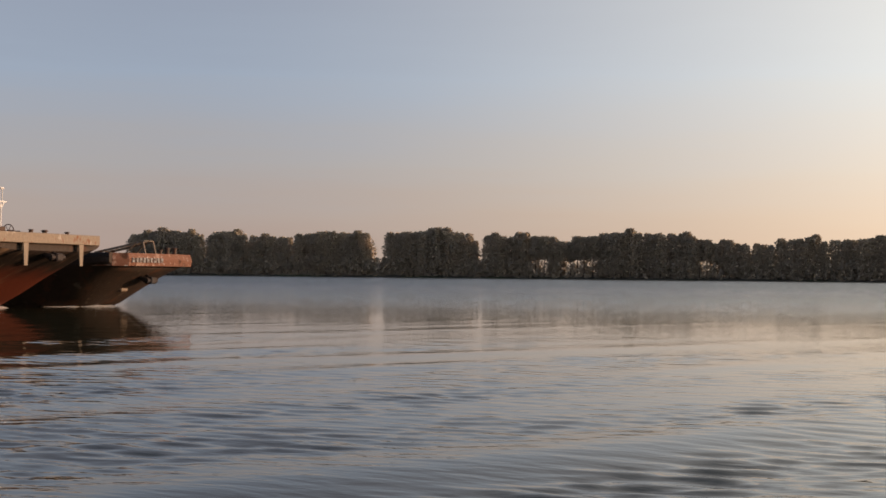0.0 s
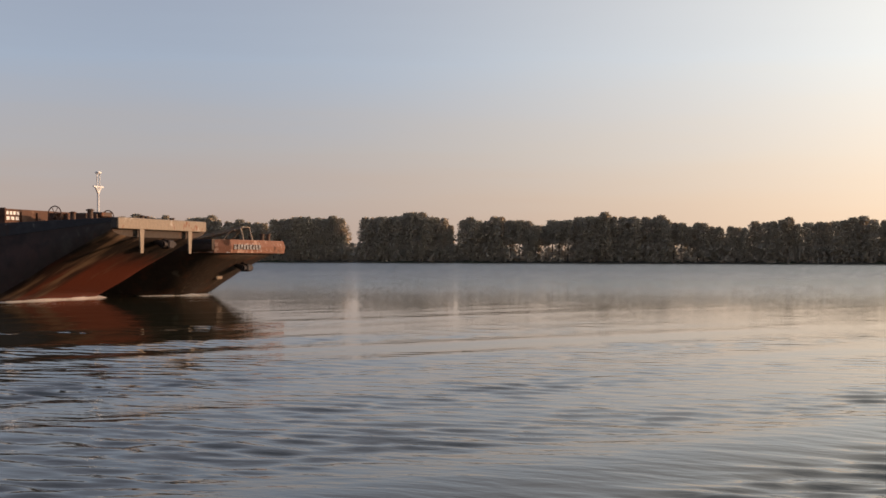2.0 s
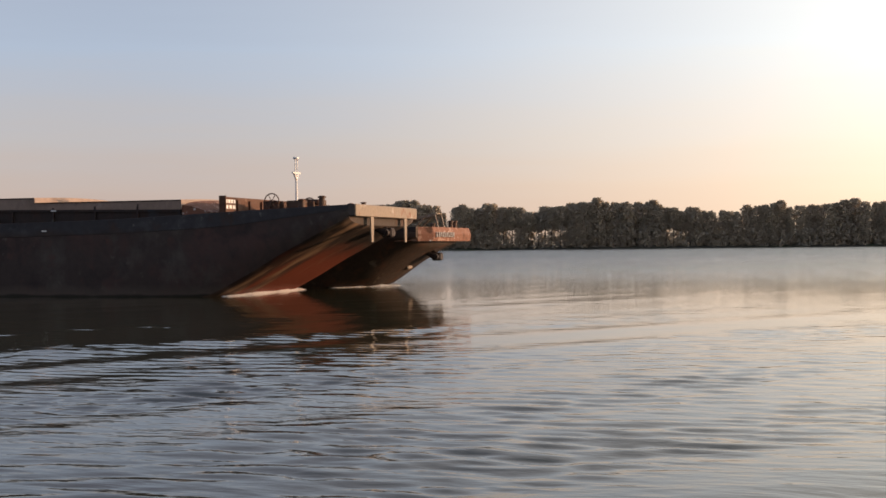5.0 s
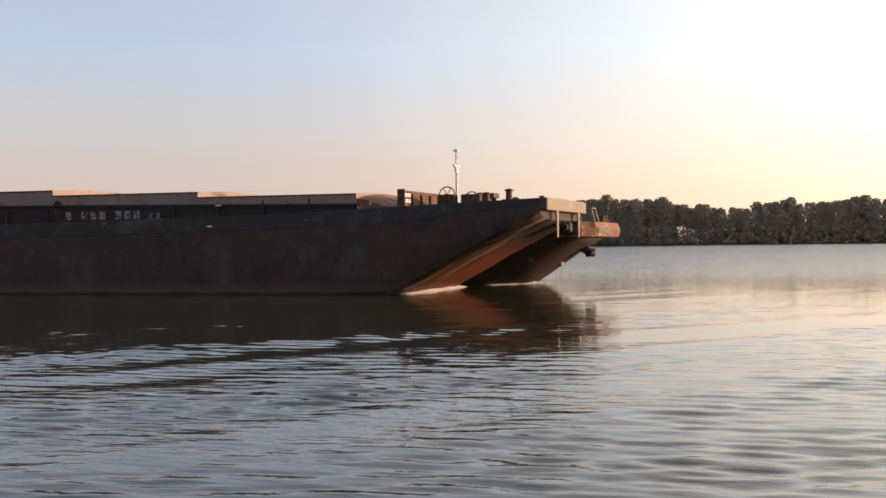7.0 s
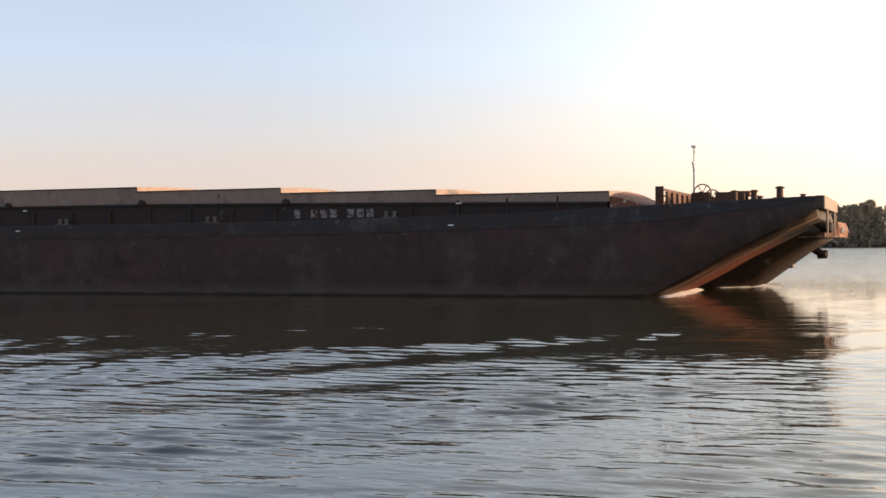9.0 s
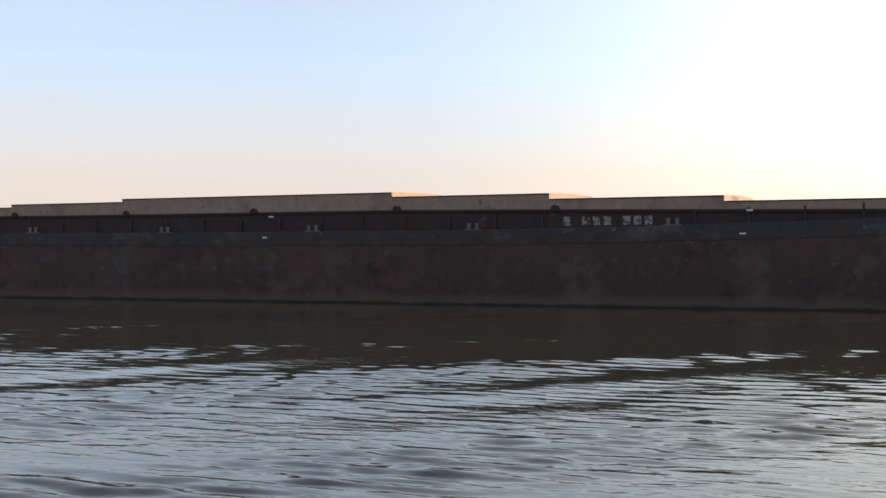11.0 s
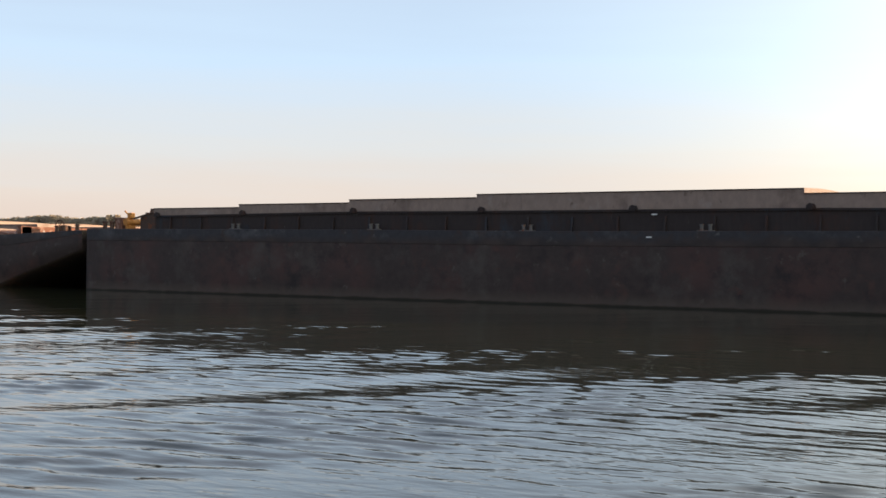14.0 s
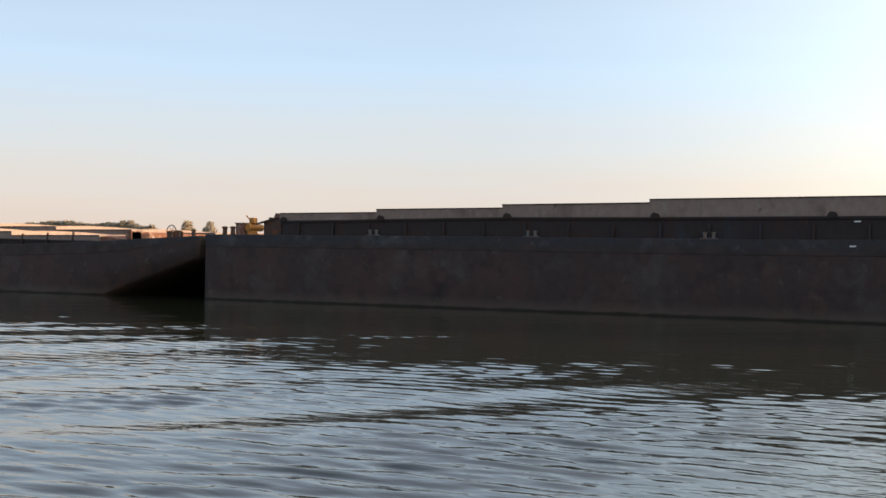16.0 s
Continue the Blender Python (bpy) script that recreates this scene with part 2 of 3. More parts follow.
def leaf_material(name, a, b):
    m = bpy.data.materials.new(name)
    m.use_nodes = True
    nt = m.node_tree
    nt.nodes.remove(nt.nodes["Principled BSDF"])
    info = nt.nodes.new("ShaderNodeNewGeometry")
    ob = nt.nodes.new("ShaderNodeObjectInfo")
    add = nt.nodes.new("ShaderNodeMath")
    add.operation = "ADD"
    nt.links.new(info.outputs["Random Per Island"], add.inputs[0])
    nt.links.new(ob.outputs["Random"], add.inputs[1])
    half = nt.nodes.new("ShaderNodeMath")
    half.operation = "MULTIPLY"
    half.inputs[1].default_value = 0.5
    nt.links.new(add.outputs[0], half.inputs[0])
    mix = nt.nodes.new("ShaderNodeMix")
    mix.data_type = "RGBA"
    mix.inputs[6].default_value, mix.inputs[7].default_value = (*a, 1), (*b, 1)
    nt.links.new(half.outputs[0], mix.inputs[0])
    d, t, x = nt.nodes.new("ShaderNodeBsdfDiffuse"), nt.nodes.new("ShaderNodeBsdfTranslucent"), nt.nodes.new("ShaderNodeMixShader")
    nt.links.new(mix.outputs[2], d.inputs[0])
    nt.links.new(mix.outputs[2], t.inputs[0])
    x.inputs[0].default_value = 0.45
    nt.links.new(d.outputs[0], x.inputs[1])
    nt.links.new(t.outputs[0], x.inputs[2])
    # strong rough gloss pales the crowns, in place of haze over the river
    gl, y = nt.nodes.new("ShaderNodeBsdfGlossy"), nt.nodes.new("ShaderNodeMixShader")
    gl.inputs["Roughness"].default_value = 0.85
    gl.inputs["Color"].default_value = (1.0, 0.88, 0.74, 1)
    y.inputs[0].default_value = 0.36
    nt.links.new(x.outputs[0], y.inputs[1])
    nt.links.new(gl.outputs[0], y.inputs[2])
    nt.links.new(y.outputs[0], nt.nodes["Material Output"].inputs[0])
    return m


M_LEAF = leaf_material("leaf", (0.14, 0.142, 0.105), (0.17, 0.172, 0.128))
M_BUSH = leaf_material("bush_leaf", (0.13, 0.135, 0.10), (0.17, 0.17, 0.13))
M_BARK = mat("bark", (0.10, 0.08, 0.06), 0.9, 0, (), 0.6, 3)
M_GROUND = mat("bank_ground", (0.07, 0.062, 0.045), 0.95, 0, (((0.05, 0.06, 0.03), 0.05, 0.5, 0.1), ((0.16, 0.14, 0.11), 0.02, 0.6, 0.08)), 0.5, 0.3)


def water_material():
    m = bpy.data.materials.new("river_water")
    m.use_nodes = True
    nt = m.node_tree
    b = nt.nodes["Principled BSDF"]
    b.inputs["Base Color"].default_value = (0.037, 0.037, 0.021, 1)
    b.inputs["IOR"].default_value = 1.333
    tc = nt.nodes.new("ShaderNodeTexCoord")
    sep = nt.nodes.new("ShaderNodeSeparateXYZ")
    nt.links.new(tc.outputs["Object"], sep.inputs[0])
    zones = []
    # ripples near the bank, smooth water along the convoy, open wind-ruffled river beyond
    for y0, y1, v0, v1 in ((14, 32, 0.7, 0.22), (56, 150, 0.0, 4.0), (70, 260, 0.03, 0.22)):
        r = nt.nodes.new("ShaderNodeMapRange")
        for k, v in enumerate((y0, y1, v0, v1)):
            r.inputs[k + 1].default_value = v
        nt.links.new(sep.outputs["Y"], r.inputs[0])
        zones.append(r)
    nt.links.new(zones[2].outputs[0], b.inputs["Roughness"])
    calm = nt.nodes.new("ShaderNodeMath")
    calm.operation = "MAXIMUM"
    nt.links.new(zones[0].outputs[0], calm.inputs[0])
    nt.links.new(zones[1].outputs[0], calm.inputs[1])
    prev = None
    for sc, dist, sx in ((0.5, 0.02, 0.6), (1.9, 0.024, 0.4), (4.4, 0.012, 0.4)):
        mp = nt.nodes.new("ShaderNodeMapping")
        mp.inputs["Scale"].default_value = (sx, 1, 1)
        mp.inputs["Rotation"].default_value = (0, 0, 0.15 * sc)
        nt.links.new(tc.outputs["Object"], mp.inputs[0])
        n = nt.nodes.new("ShaderNodeTexNoise")
        n.inputs["Scale"].default_value, n.inputs["Detail"].default_value = sc, 3
        n.inputs["Distortion"].default_value = 0.4
        nt.links.new(mp.outputs[0], n.inputs["Vector"])
        bp = nt.nodes.new("ShaderNodeBump")
        bp.inputs["Distance"].default_value = dist
        nt.links.new(calm.outputs[0], bp.inputs["Strength"])
        nt.links.new(n.outputs[0], bp.inputs["Height"])
        if prev:
            nt.links.new(prev.outputs[0], bp.inputs["Normal"])
        prev = bp
    # steep little wavelets on the open river
    far = nt.nodes.new("ShaderNodeMapRange")
    for k, v in enumerate((75, 200, 0.0, 1.0)):
        far.inputs[k + 1].default_value = v
    nt.links.new(sep.outputs["Y"], far.inputs[0])
    chop = nt.nodes.new("ShaderNodeTexNoise")
    chop.inputs["Scale"].default_value, chop.inputs["Detail"].default_value = 0.9, 2
    nt.links.new(tc.outputs["Object"], chop.inputs["Vector"])
    lean = nt.nodes.new("ShaderNodeVectorMath")
    lean.operation = "MULTIPLY_ADD"
    nt.links.new(chop.outputs["Color"], lean.inputs[0])
    lean.inputs[1].default_value, lean.inputs[2].default_value = (0.25, 0.8, 0), (-0.125, -0.52, 0)
    size = nt.nodes.new("ShaderNodeVectorMath")
    size.operation = "SCALE"
    nt.links.new(lean.outputs[0], size.inputs[0])
    nt.links.new(far.outputs[0], size.inputs["Scale"])
    tilt = nt.nodes.new("ShaderNodeVectorMath")
    tilt.operation = "ADD"
    nt.links.new(prev.outputs[0], tilt.inputs[0])
    nt.links.new(size.outputs[0], tilt.inputs[1])
    unit = nt.nodes.new("ShaderNodeVectorMath")
    unit.operation = "NORMALIZE"
    nt.links.new(tilt.outputs[0], unit.inputs[0])
    nt.links.new(unit.outputs[0], b.inputs["Normal"])
    return m


M_WATER = water_material()


# ---- mesh helpers ----
def mesh_of(name, bm, material, smooth=False):
    bmesh.ops.recalc_face_normals(bm, faces=bm.faces)
    me = bpy.data.meshes.new(name)
    bm.to_mesh(me)
    bm.free()
    for mm in (material if isinstance(material, (list, tuple)) else [material]):
        me.materials.append(mm)
    if smooth:
        me.polygons.foreach_set("use_smooth", [True] * len(me.polygons))
    return me


def part(name, bm, material, parent, label="", smooth=False):
    ob = new(name, mesh_of(name, bm, material, smooth))
    ob.parent = parent
    if label:
        ob["label"] = label
    return ob


def thing(name, label, category, group="", m=None):
    ob = new(name)
    ob.empty_display_size = 0.3
    if m is not None:
        ob.matrix_basis = m
    return tagged(ob, label, category, group)


def box(bm, x0, x1, y0, y1, z0, z1, bevel=0.0):
    r = bmesh.ops.create_cube(bm, size=1.0, matrix=Matrix.Translation(((x0 + x1) / 2, (y0 + y1) / 2, (z0 + z1) / 2)) @ Matrix.Diagonal((abs(x1 - x0), abs(y1 - y0), abs(z1 - z0), 1)))
    if bevel:
        es = {e for v in r["verts"] for e in v.link_edges}
        bmesh.ops.bevel(bm, geom=list(es), offset=bevel, segments=1, affect="EDGES")


def rod(bm, a, b, r, r2=None, seg=10):
    a, b = Vector(a), Vector(b)
    d = b - a
    q = d.to_track_quat("Z", "Y").to_matrix().to_4x4()
    bmesh.ops.create_cone(bm, cap_ends=True, segments=seg, radius1=r, radius2=r if r2 is None else r2, depth=d.length, matrix=Matrix.Translation((a + b) / 2) @ q)


def ring(bm, centre, axis, radius, r, seg=20, sub=6):
    q = Vector(axis).to_track_quat("Z", "Y").to_matrix()
    rows = []
    for i in range(seg):
        a = 2 * math.pi * i / seg
        c = Vector((math.cos(a), math.sin(a), 0))
        rows.append([bm.verts.new(Vector(centre) + q @ (c * (radius + r * math.cos(2 * math.pi * k / sub)) + Vector((0, 0, r * math.sin(2 * math.pi * k / sub))))) for k in range(sub)])
    for i in range(seg):
        for k in range(sub):
            bm.faces.new((rows[i][k], rows[(i + 1) % seg][k], rows[(i + 1) % seg][(k + 1) % sub], rows[i][(k + 1) % sub]))


def lerp(table, x):
    return float(np.interp(x, [a for a, _ in table], [b for _, b in table]))


# ---- river and banks ----
def patches(x, y, rng, lam, n=7):
    """smooth field of about unit range: where the ripples are strong or weak, drawn out along the wake's crests."""
    f = np.zeros_like(x)
    for _ in range(n):
        a = -0.55 + rng.normal(0, 0.45)
        k = 2 * math.pi / (lam * rng.uniform(0.7, 1.6))
        f += np.sin(k * (x * math.cos(a) + y * math.sin(a)) + rng.uniform(0, 6.28))
    return f / math.sqrt(n / 2)


def wave_height(x, y):
    rng = np.random.default_rng(4)
    ripple = np.zeros_like(x)
    for n, l0, span, spread, slope in ((46, 0.28, 3.0, 0.34, 0.063), (14, 1.0, 2.4, 0.5, 0.010)):
        for _ in range(n):
            lam = l0 * span ** rng.random()
            a = math.pi / 2 + rng.normal(0, spread)
            k = 2 * math.pi / lam
            ripple += slope / k * math.sqrt(2 / n) * np.sin(k * (x * math.cos(a) + y * math.sin(a)) + rng.uniform(0, 6.28) + 0.5 * np.sin(0.9 * x + 0.5 * y + rng.uniform(0, 6)))
    env = np.clip(0.85 + 0.7 * patches(x, y, rng, 6.0), 0.2, 2.1)
    zone = np.interp(y, (12, 22, 29, 40, 54, 80, 120), (1.0, 1.0, 0.52, 0.30, 0.15, 0.15, 0.15))
    h = ripple * env * zone
    # crests of the wake, running out slantwise from the bow
    for a, lam, ph, amp in ((-0.50, 6.5, 0.5, 0.020), (-0.62, 4.1, 2.0, 0.013), (-0.42, 2.6, 4.0, 0.007)):
        k = 2 * math.pi / lam
        w = np.sin(k * (x * math.cos(a) + y * math.sin(a)) + 0.9 * np.sin(y / 5.0 + ph) + ph)
        h += amp * (w + 0.35 * w * w) * np.clip(0.5 + 0.5 * patches(x, y, rng, 14.0), 0, 1.3) * np.interp(y, (26, 38, 60, 90), (1.0, 0.25, 0.1, 0.05))
    return h


def build_water():
    xs = np.concatenate([[-6000, -3000, -1500, -800, -400, -200, -140], np.arange(-112, 18, 0.18), [24, 36, 60, 120, 250, 500, 1000, 2500, 6000]])
    ys = [-2500.0, -600, -150, -40, -10, 2]
    y = 8.0
    while y < 130:
        ys.append(y)
        y += float(np.interp(y, (8, 20, 34, 50, 130), (0.062, 0.085, 0.14, 0.28, 0.9)))
    ys += [150, 190, 260, 400, 640]
    ys = np.array(ys)
    X, Y = np.meshgrid(xs, ys)
    fade = np.clip((130 - Y) / 60, 0, 1) * np.clip((Y - 3) / 5, 0, 1) * np.clip((X + 116) / 8, 0, 1) * np.clip((20 - X) / 5, 0, 1)
    Z = wave_height(X, Y) * fade
    co = np.stack([X, Y, Z], -1).reshape(-1, 3)
    nx, ny = len(xs), len(ys)
    idx = np.arange(nx * ny).reshape(ny, nx)
    f = np.stack([idx[:-1, :-1], idx[:-1, 1:], idx[1:, 1:], idx[1:, :-1]], -1).reshape(-1, 4)
    me = bpy.data.meshes.new("water")
    me.from_pydata(co.tolist(), [], f.tolist())
    me.materials.append(M_WATER)
    me.polygons.foreach_set("use_smooth", [True] * len(me.polygons))
    return tagged(new("water", me), "wide grey-brown river with small ripples", "river", kind="structure")


WATER = build_water()


def build_far_bank():
    bm = bmesh.new()
    rows = []
    rng = random.Random(5)
    prof = ((0, -0.6), (3, 0.1), (7, 0.9), (14, 1.6), (40, 1.8), (400, 1.8), (5000, 1.8))
    xs = [-6000, -3000, -1500] + [-900 + 6 * i for i in range(200)] + [600, 1500, 3000, 6000]
    for x in xs:
        w = rng.uniform(-1.2, 1.2)
        rows.append([bm.verts.new((x, 614 + dy + w * (1 if dy < 20 else 0), z + rng.uniform(-0.15, 0.15))) for dy, z in prof])
    for a, b in zip(rows, rows[1:]):
        for k in range(len(prof) - 1):
            bm.faces.new((a[k], b[k], b[k + 1], a[k + 1]))
    ob = new("far_bank_ground", mesh_of("far_bank_ground", bm, M_GROUND, True))
    return tagged(ob, "low earthen far river bank with sparse grass", "ground", kind="structure")


build_far_bank()


# ---- trees on the far bank ----
def leaf_quads(rng, clumps, per, size):
    vs, fs = [], []
    for cx, cy, cz, cr in clumps:
        for _ in range(per):
            d = Vector((rng.gauss(0, 1), rng.gauss(0, 1), rng.gauss(0, 1))).normalized() * cr * (0.55 + 0.5 * rng.random())
            p = Vector((cx, cy, cz)) + d
            a = Vector((rng.gauss(0, 1), rng.gauss(0, 1), rng.gauss(0, 1))).normalized()
            b = a.orthogonal().normalized()
            c = a.cross(b)
            s = size * rng.uniform(0.6, 1.3)
            k = len(vs)
            vs += [tuple(p - b * s), tuple(p + c * s * 0.6), tuple(p + b * s), tuple(p - c * s * 0.6)]
            fs.append((k, k + 1, k + 2, k + 3))
    return vs, fs


def make_tree(seed, height, radius, base, name="poplar_tree", label="tall leafy green poplar tree on the river bank"):
    rng = random.Random(seed)
    t = thing(name, label, "tree", "trees on the far bank")
    bm = bmesh.new()
    lean = rng.uniform(-0.3, 0.3)
    rod(bm, (0, 0, -0.5), (lean, 0, height * 0.5), 0.34, 0.22, 7)
    rod(bm, (lean, 0, height * 0.5), (lean * 1.3, 0.1, height * 0.92), 0.22, 0.05, 6)
    clumps = []
    for i in range(22):
        z = base + (height - base) * (i + 0.5) / 22
        k = (z - base) / (height - base)
        prof = radius * min(1, 0.6 + 1.6 * k) * (1 - max(0, k - 0.75) / 0.25 * 0.42)
        for j in range(4):
            a = j * 1.57 + rng.uniform(0, 1.5)
            d = prof * rng.uniform(0.25, 0.68)
            cr = prof * rng.uniform(0.32, 0.46)
            clumps.append((lean + d * math.cos(a), d * math.sin(a), min(z + rng.uniform(-0.5, 0.5), height - cr * 0.8), cr))
            if j == 0 and i % 2 == 0:
                rod(bm, (lean * k, 0, z - 1.6), (lean + d * math.cos(a), d * math.sin(a), z), 0.1, 0.03, 5)
    part("trunk", bm, M_BARK, t)
    vs, fs = leaf_quads(rng, clumps, 42, 0.42)
    me = bpy.data.meshes.new("crown")
    me.from_pydata(vs, [], fs)
    me.materials.append(M_LEAF)
    cr = new("crown", me)
    cr.parent = t
    return t


# top of the wood along the bank: (x, height)
TOPS = ((-800, 24), (-770, 24.3), (-734, 26.2), (-710, 27.2), (-681, 25), (-665, 25.8), (-637, 24.5), (-622, 22), (-385, 22), (-362, 24.2), (-345, 22.6), (-341, 19.5), (-334, 23.2),
        (-322, 23.2), (-311, 21), (-289, 20.8), (-286, 18), (-282, 22), (-266, 23.6), (-258, 22.5), (-244, 22.2), (-234, 22.6), (-208, 23.4),
        (-189, 22.4), (-182, 19), (-175, 22.5), (-150, 22.6), (-129, 22.2), (-109, 22.6), (-85, 22), (-69, 20.6), (-63, 18.2), (-45, 17.6), (-38, 17.2), (-33, 19.4),
        (-19, 20.4), (-14, 18.8), (-4, 19.4), (14, 20.2), (60, 21), (150, 21))
GAPS = ((-343.5, -341.5), (-287.5, -285.5), (-621, -598), (-588, -576), (-566, -389), (-242.5, -235.5), (-185.5, -182.5))


WINDOWS = ((-152.2, -150.6), (-139.5, -137.6), (-134.5, -133.2), (-127.4, -126), (-71.6, -70.9), (-64.1, -63.6))


def in_window(x, d=0.0):
    return any(a - d < x < b + d for a, b in WINDOWS)


def build_trees():
    rng = random.Random(11)
    kinds = [make_tree(20 + i, 20.0, (4.2, 3.8, 4.6, 2.7, 3.9)[i], (1.4, 1.8, 1.2, 2.6, 9.0)[i]) for i in range(5)]
    used = set()
    x = -795.0
    while x < 60:
        x += 3.9 * rng.uniform(0.75, 1.25)
        if any(a - 1 < x < b + 1 for a, b in GAPS):
            continue
        airy = in_window(x, 2.2)
        h = lerp(TOPS, x) + rng.uniform(-0.4, 0.25) - 2.5
        if -176 < x < -134:
            h -= rng.choice((0, 0, 0, 1.5, 2.5))
        k = 4 if airy else rng.choice((0, 0, 1, 2, 2))
        s = h / 20.0
        m = Matrix.Translation((x, 624 + rng.uniform(-2.0, 2.0), 1.5)) @ Matrix.Rotation(rng.uniform(0, 6.28), 4, "Z") @ Matrix.Diagonal((s * rng.uniform(0.95, 1.15), s * rng.uniform(0.95, 1.15), s, 1))
        if k not in used:
            used.add(k)
            kinds[k].matrix_basis = m
        else:
            copy_thing(kinds[k], m)
    # slender tree at the gap's edge, and lone ones far along the bank
    for x, h, k in ((-186.0, 17.5, 3), (-592, 24.0, 2), (-572, 23.2, 0)):
        m = Matrix.Translation((x, 624, 1.5)) @ Matrix.Diagonal((h / 20, h / 20, h / 20, 1))
        if k not in used:
            used.add(k)
            kinds[k].matrix_basis = m
        else:
            copy_thing(kinds[k], m)


def build_woods_behind():
    rng = random.Random(31)
    clumps = []
    x = -800.0
    while x < 60:
        x += rng.uniform(1.6, 2.8)
        if any(a - 2 < x < b + 2 for a, b in GAPS):
            continue
        airy = in_window(x, 0.9)
        z, top = (12.5 if airy else 2.0), lerp(TOPS, x) - 3.4
        while z < top - 1:
            clumps.append((x + rng.uniform(-1, 1), 634 + rng.uniform(-3, 5), z + rng.uniform(-0.7, 0.7), rng.uniform(1.3, 2.2)))
            z += 1.7
    vs, fs = leaf_quads(rng, clumps, 36, 0.6)
    me = bpy.data.meshes.new("woods_behind")
    me.from_pydata(vs, [], fs)
    me.materials.append(M_LEAF)
    tagged(new("woods_behind", me), "dark green depth of the bank wood", "woods", kind="stuff")


build_woods_behind()
build_trees()


def build_undergrowth():
    rng = random.Random(8)
    clumps = []
    x = -800.0
    while x < 150:
        x += rng.uniform(0.7, 1.3)
        if -560 < x < -395:
            continue
        airy = in_window(x, 0.5)
        for yy in (621, 627, 634):
            top = rng.uniform(1.5, 4.2) if airy else rng.uniform(5.5, 9.5)
            z = 0.8
            while z < top:
                clumps.append((x + rng.uniform(-1, 1), yy + rng.uniform(-2, 2), z + rng.uniform(0, 1), rng.uniform(0.9, 1.7)))
                z += 2.0
    for x0, x1, top in ((-243, -235, 9.5), (-186, -182, 8.8)):
        for _ in range(60):
            clumps.append((rng.uniform(x0, x1), rng.uniform(621, 630), rng.uniform(1, top), rng.uniform(0.9, 1.5)))
    vs, fs = leaf_quads(rng, clumps, 11, 0.6)
    me = bpy.data.meshes.new("undergrowth")
    me.from_pydata(vs, [], fs)
    me.materials.append(M_BUSH)
    tagged(new("undergrowth", me), "dense dark green bushes under the bank trees", "bushes", kind="stuff")


build_undergrowth()


# ---- barges ----
# a barge's own space: bow end at x = 0, near side at y = 0, waterline at z = 0
def hull_sections(L, B, deck, bottom, draft, vee):
    """stations of the hull: (x, bottom z, bilge width, bilge height)."""
    st = []
    xs = [-L, -L + 0.6] + list(np.linspace(-L + 6, -14, 12)) + list(np.linspace(-12, -0.33, 21))
    for x in xs:
        zb = max(-draft, lerp(bottom, x))
        k = min(1, max(0, (x + 12) / 8.0))
        if vee:
            k = k * k * (3 - 2 * k)
            st.append((x, zb, 0.35 + (B / 2 - 0.45) * k, 0.35 + (lerp(deck, x) - zb - 0.9) * 0.9 * k))
        else:
            st.append((x, zb, 0.35 + 2.0 * k, 0.35))
    return st


def build_hull(parent, L, B, deck, bottom, draft, vee, dark):
    bm = bmesh.new()
    rows, n_arc = [], 4
    for x, zb, bw, bh in hull_sections(L, B, deck, bottom, draft, vee):
        zd = lerp(deck, x)
        bh = min(bh, (zd - zb) * 0.85)
        pts = [(0, zd), (0, zd - 0.5 * (zd - zb - bh)), (0, zb + bh)]
        for i in range(1, n_arc + 1):
            a = math.pi / 2 * i / n_arc
            pts.append((bw * (1 - math.cos(a)), zb + bh * (1 - math.sin(a))))
        pts += [(B - p, z) for p, z in reversed(pts)]
        rows.append([bm.verts.new((x, p, z)) for p, z in pts])
    n = len(rows[0])
    for a, b in zip(rows, rows[1:]):
        for k in range(n):
            f = bm.faces.new((a[k], a[(k + 1) % n], b[(k + 1) % n], b[k]))
            f.material_index = 0 if k in (0, 1, n - 2, n - 3) else (2 if k == n - 1 else 1)
            f.smooth = k not in (0, n - 1, n - 2)
    bm.faces.new(rows[0])
    bm.faces.new(rows[-1]).material_index = 3
    return part("hull", bm, [M_HULL, M_BOW_DARK if vee or dark else M_BOTTOM, M_DECK, M_BOW_DARK], parent, "dark weathered steel hull with rust patches and red bow bottom")


def strake(parent, x0, x1, y, deck, dz0, dz1, name="rubbing_strake"):
    bm = bmesh.new()
    xs = np.linspace(x0, x1, 40)
    s = -1 if y < 1 else 1
    rows = []
    for x in xs:
        zd = lerp(deck, x)
        rows.append([bm.verts.new((x, y + s * d, zd + z)) for d, z in ((-0.02, dz0 * min(1, 0.25 - x / 9)), (0.02, (dz0 + 0.03) * min(1, 0.25 - x / 9)), (0.03, dz1 - 0.02), (-0.02, dz1))])
    for a, b in zip(rows, rows[1:]):
        for k in range(4):
            bm.faces.new((a[k], a[(k + 1) % 4], b[(k + 1) % 4], b[k]))
    bm.faces.new(rows[0])
    bm.faces.new(rows[-1])
    return part(name, bm, M_STRAKE, parent, "blue-black band along the hull's edge")


def hatch_cover(parent, x0, x1, B, za, zb, z1):
    """one telescopic cover: upright side plates with a lip and an arched roof with ribs."""
    bm = bmesh.new()
    y0, y1 = 0.52, B - 0.52
    n = 14
    ends = []
    for x, z0 in ((x0, za), (x1, zb)):
        prof = [(y0, z0), (y0, z1 - 0.05), (y0 - 0.04, z1 - 0.05), (y0 - 0.04, z1)]
        prof += [(y0 + (y1 - y0) * i / n, z1 + 0.11 * math.sin(math.pi * i / n)) for i in range(1, n)]
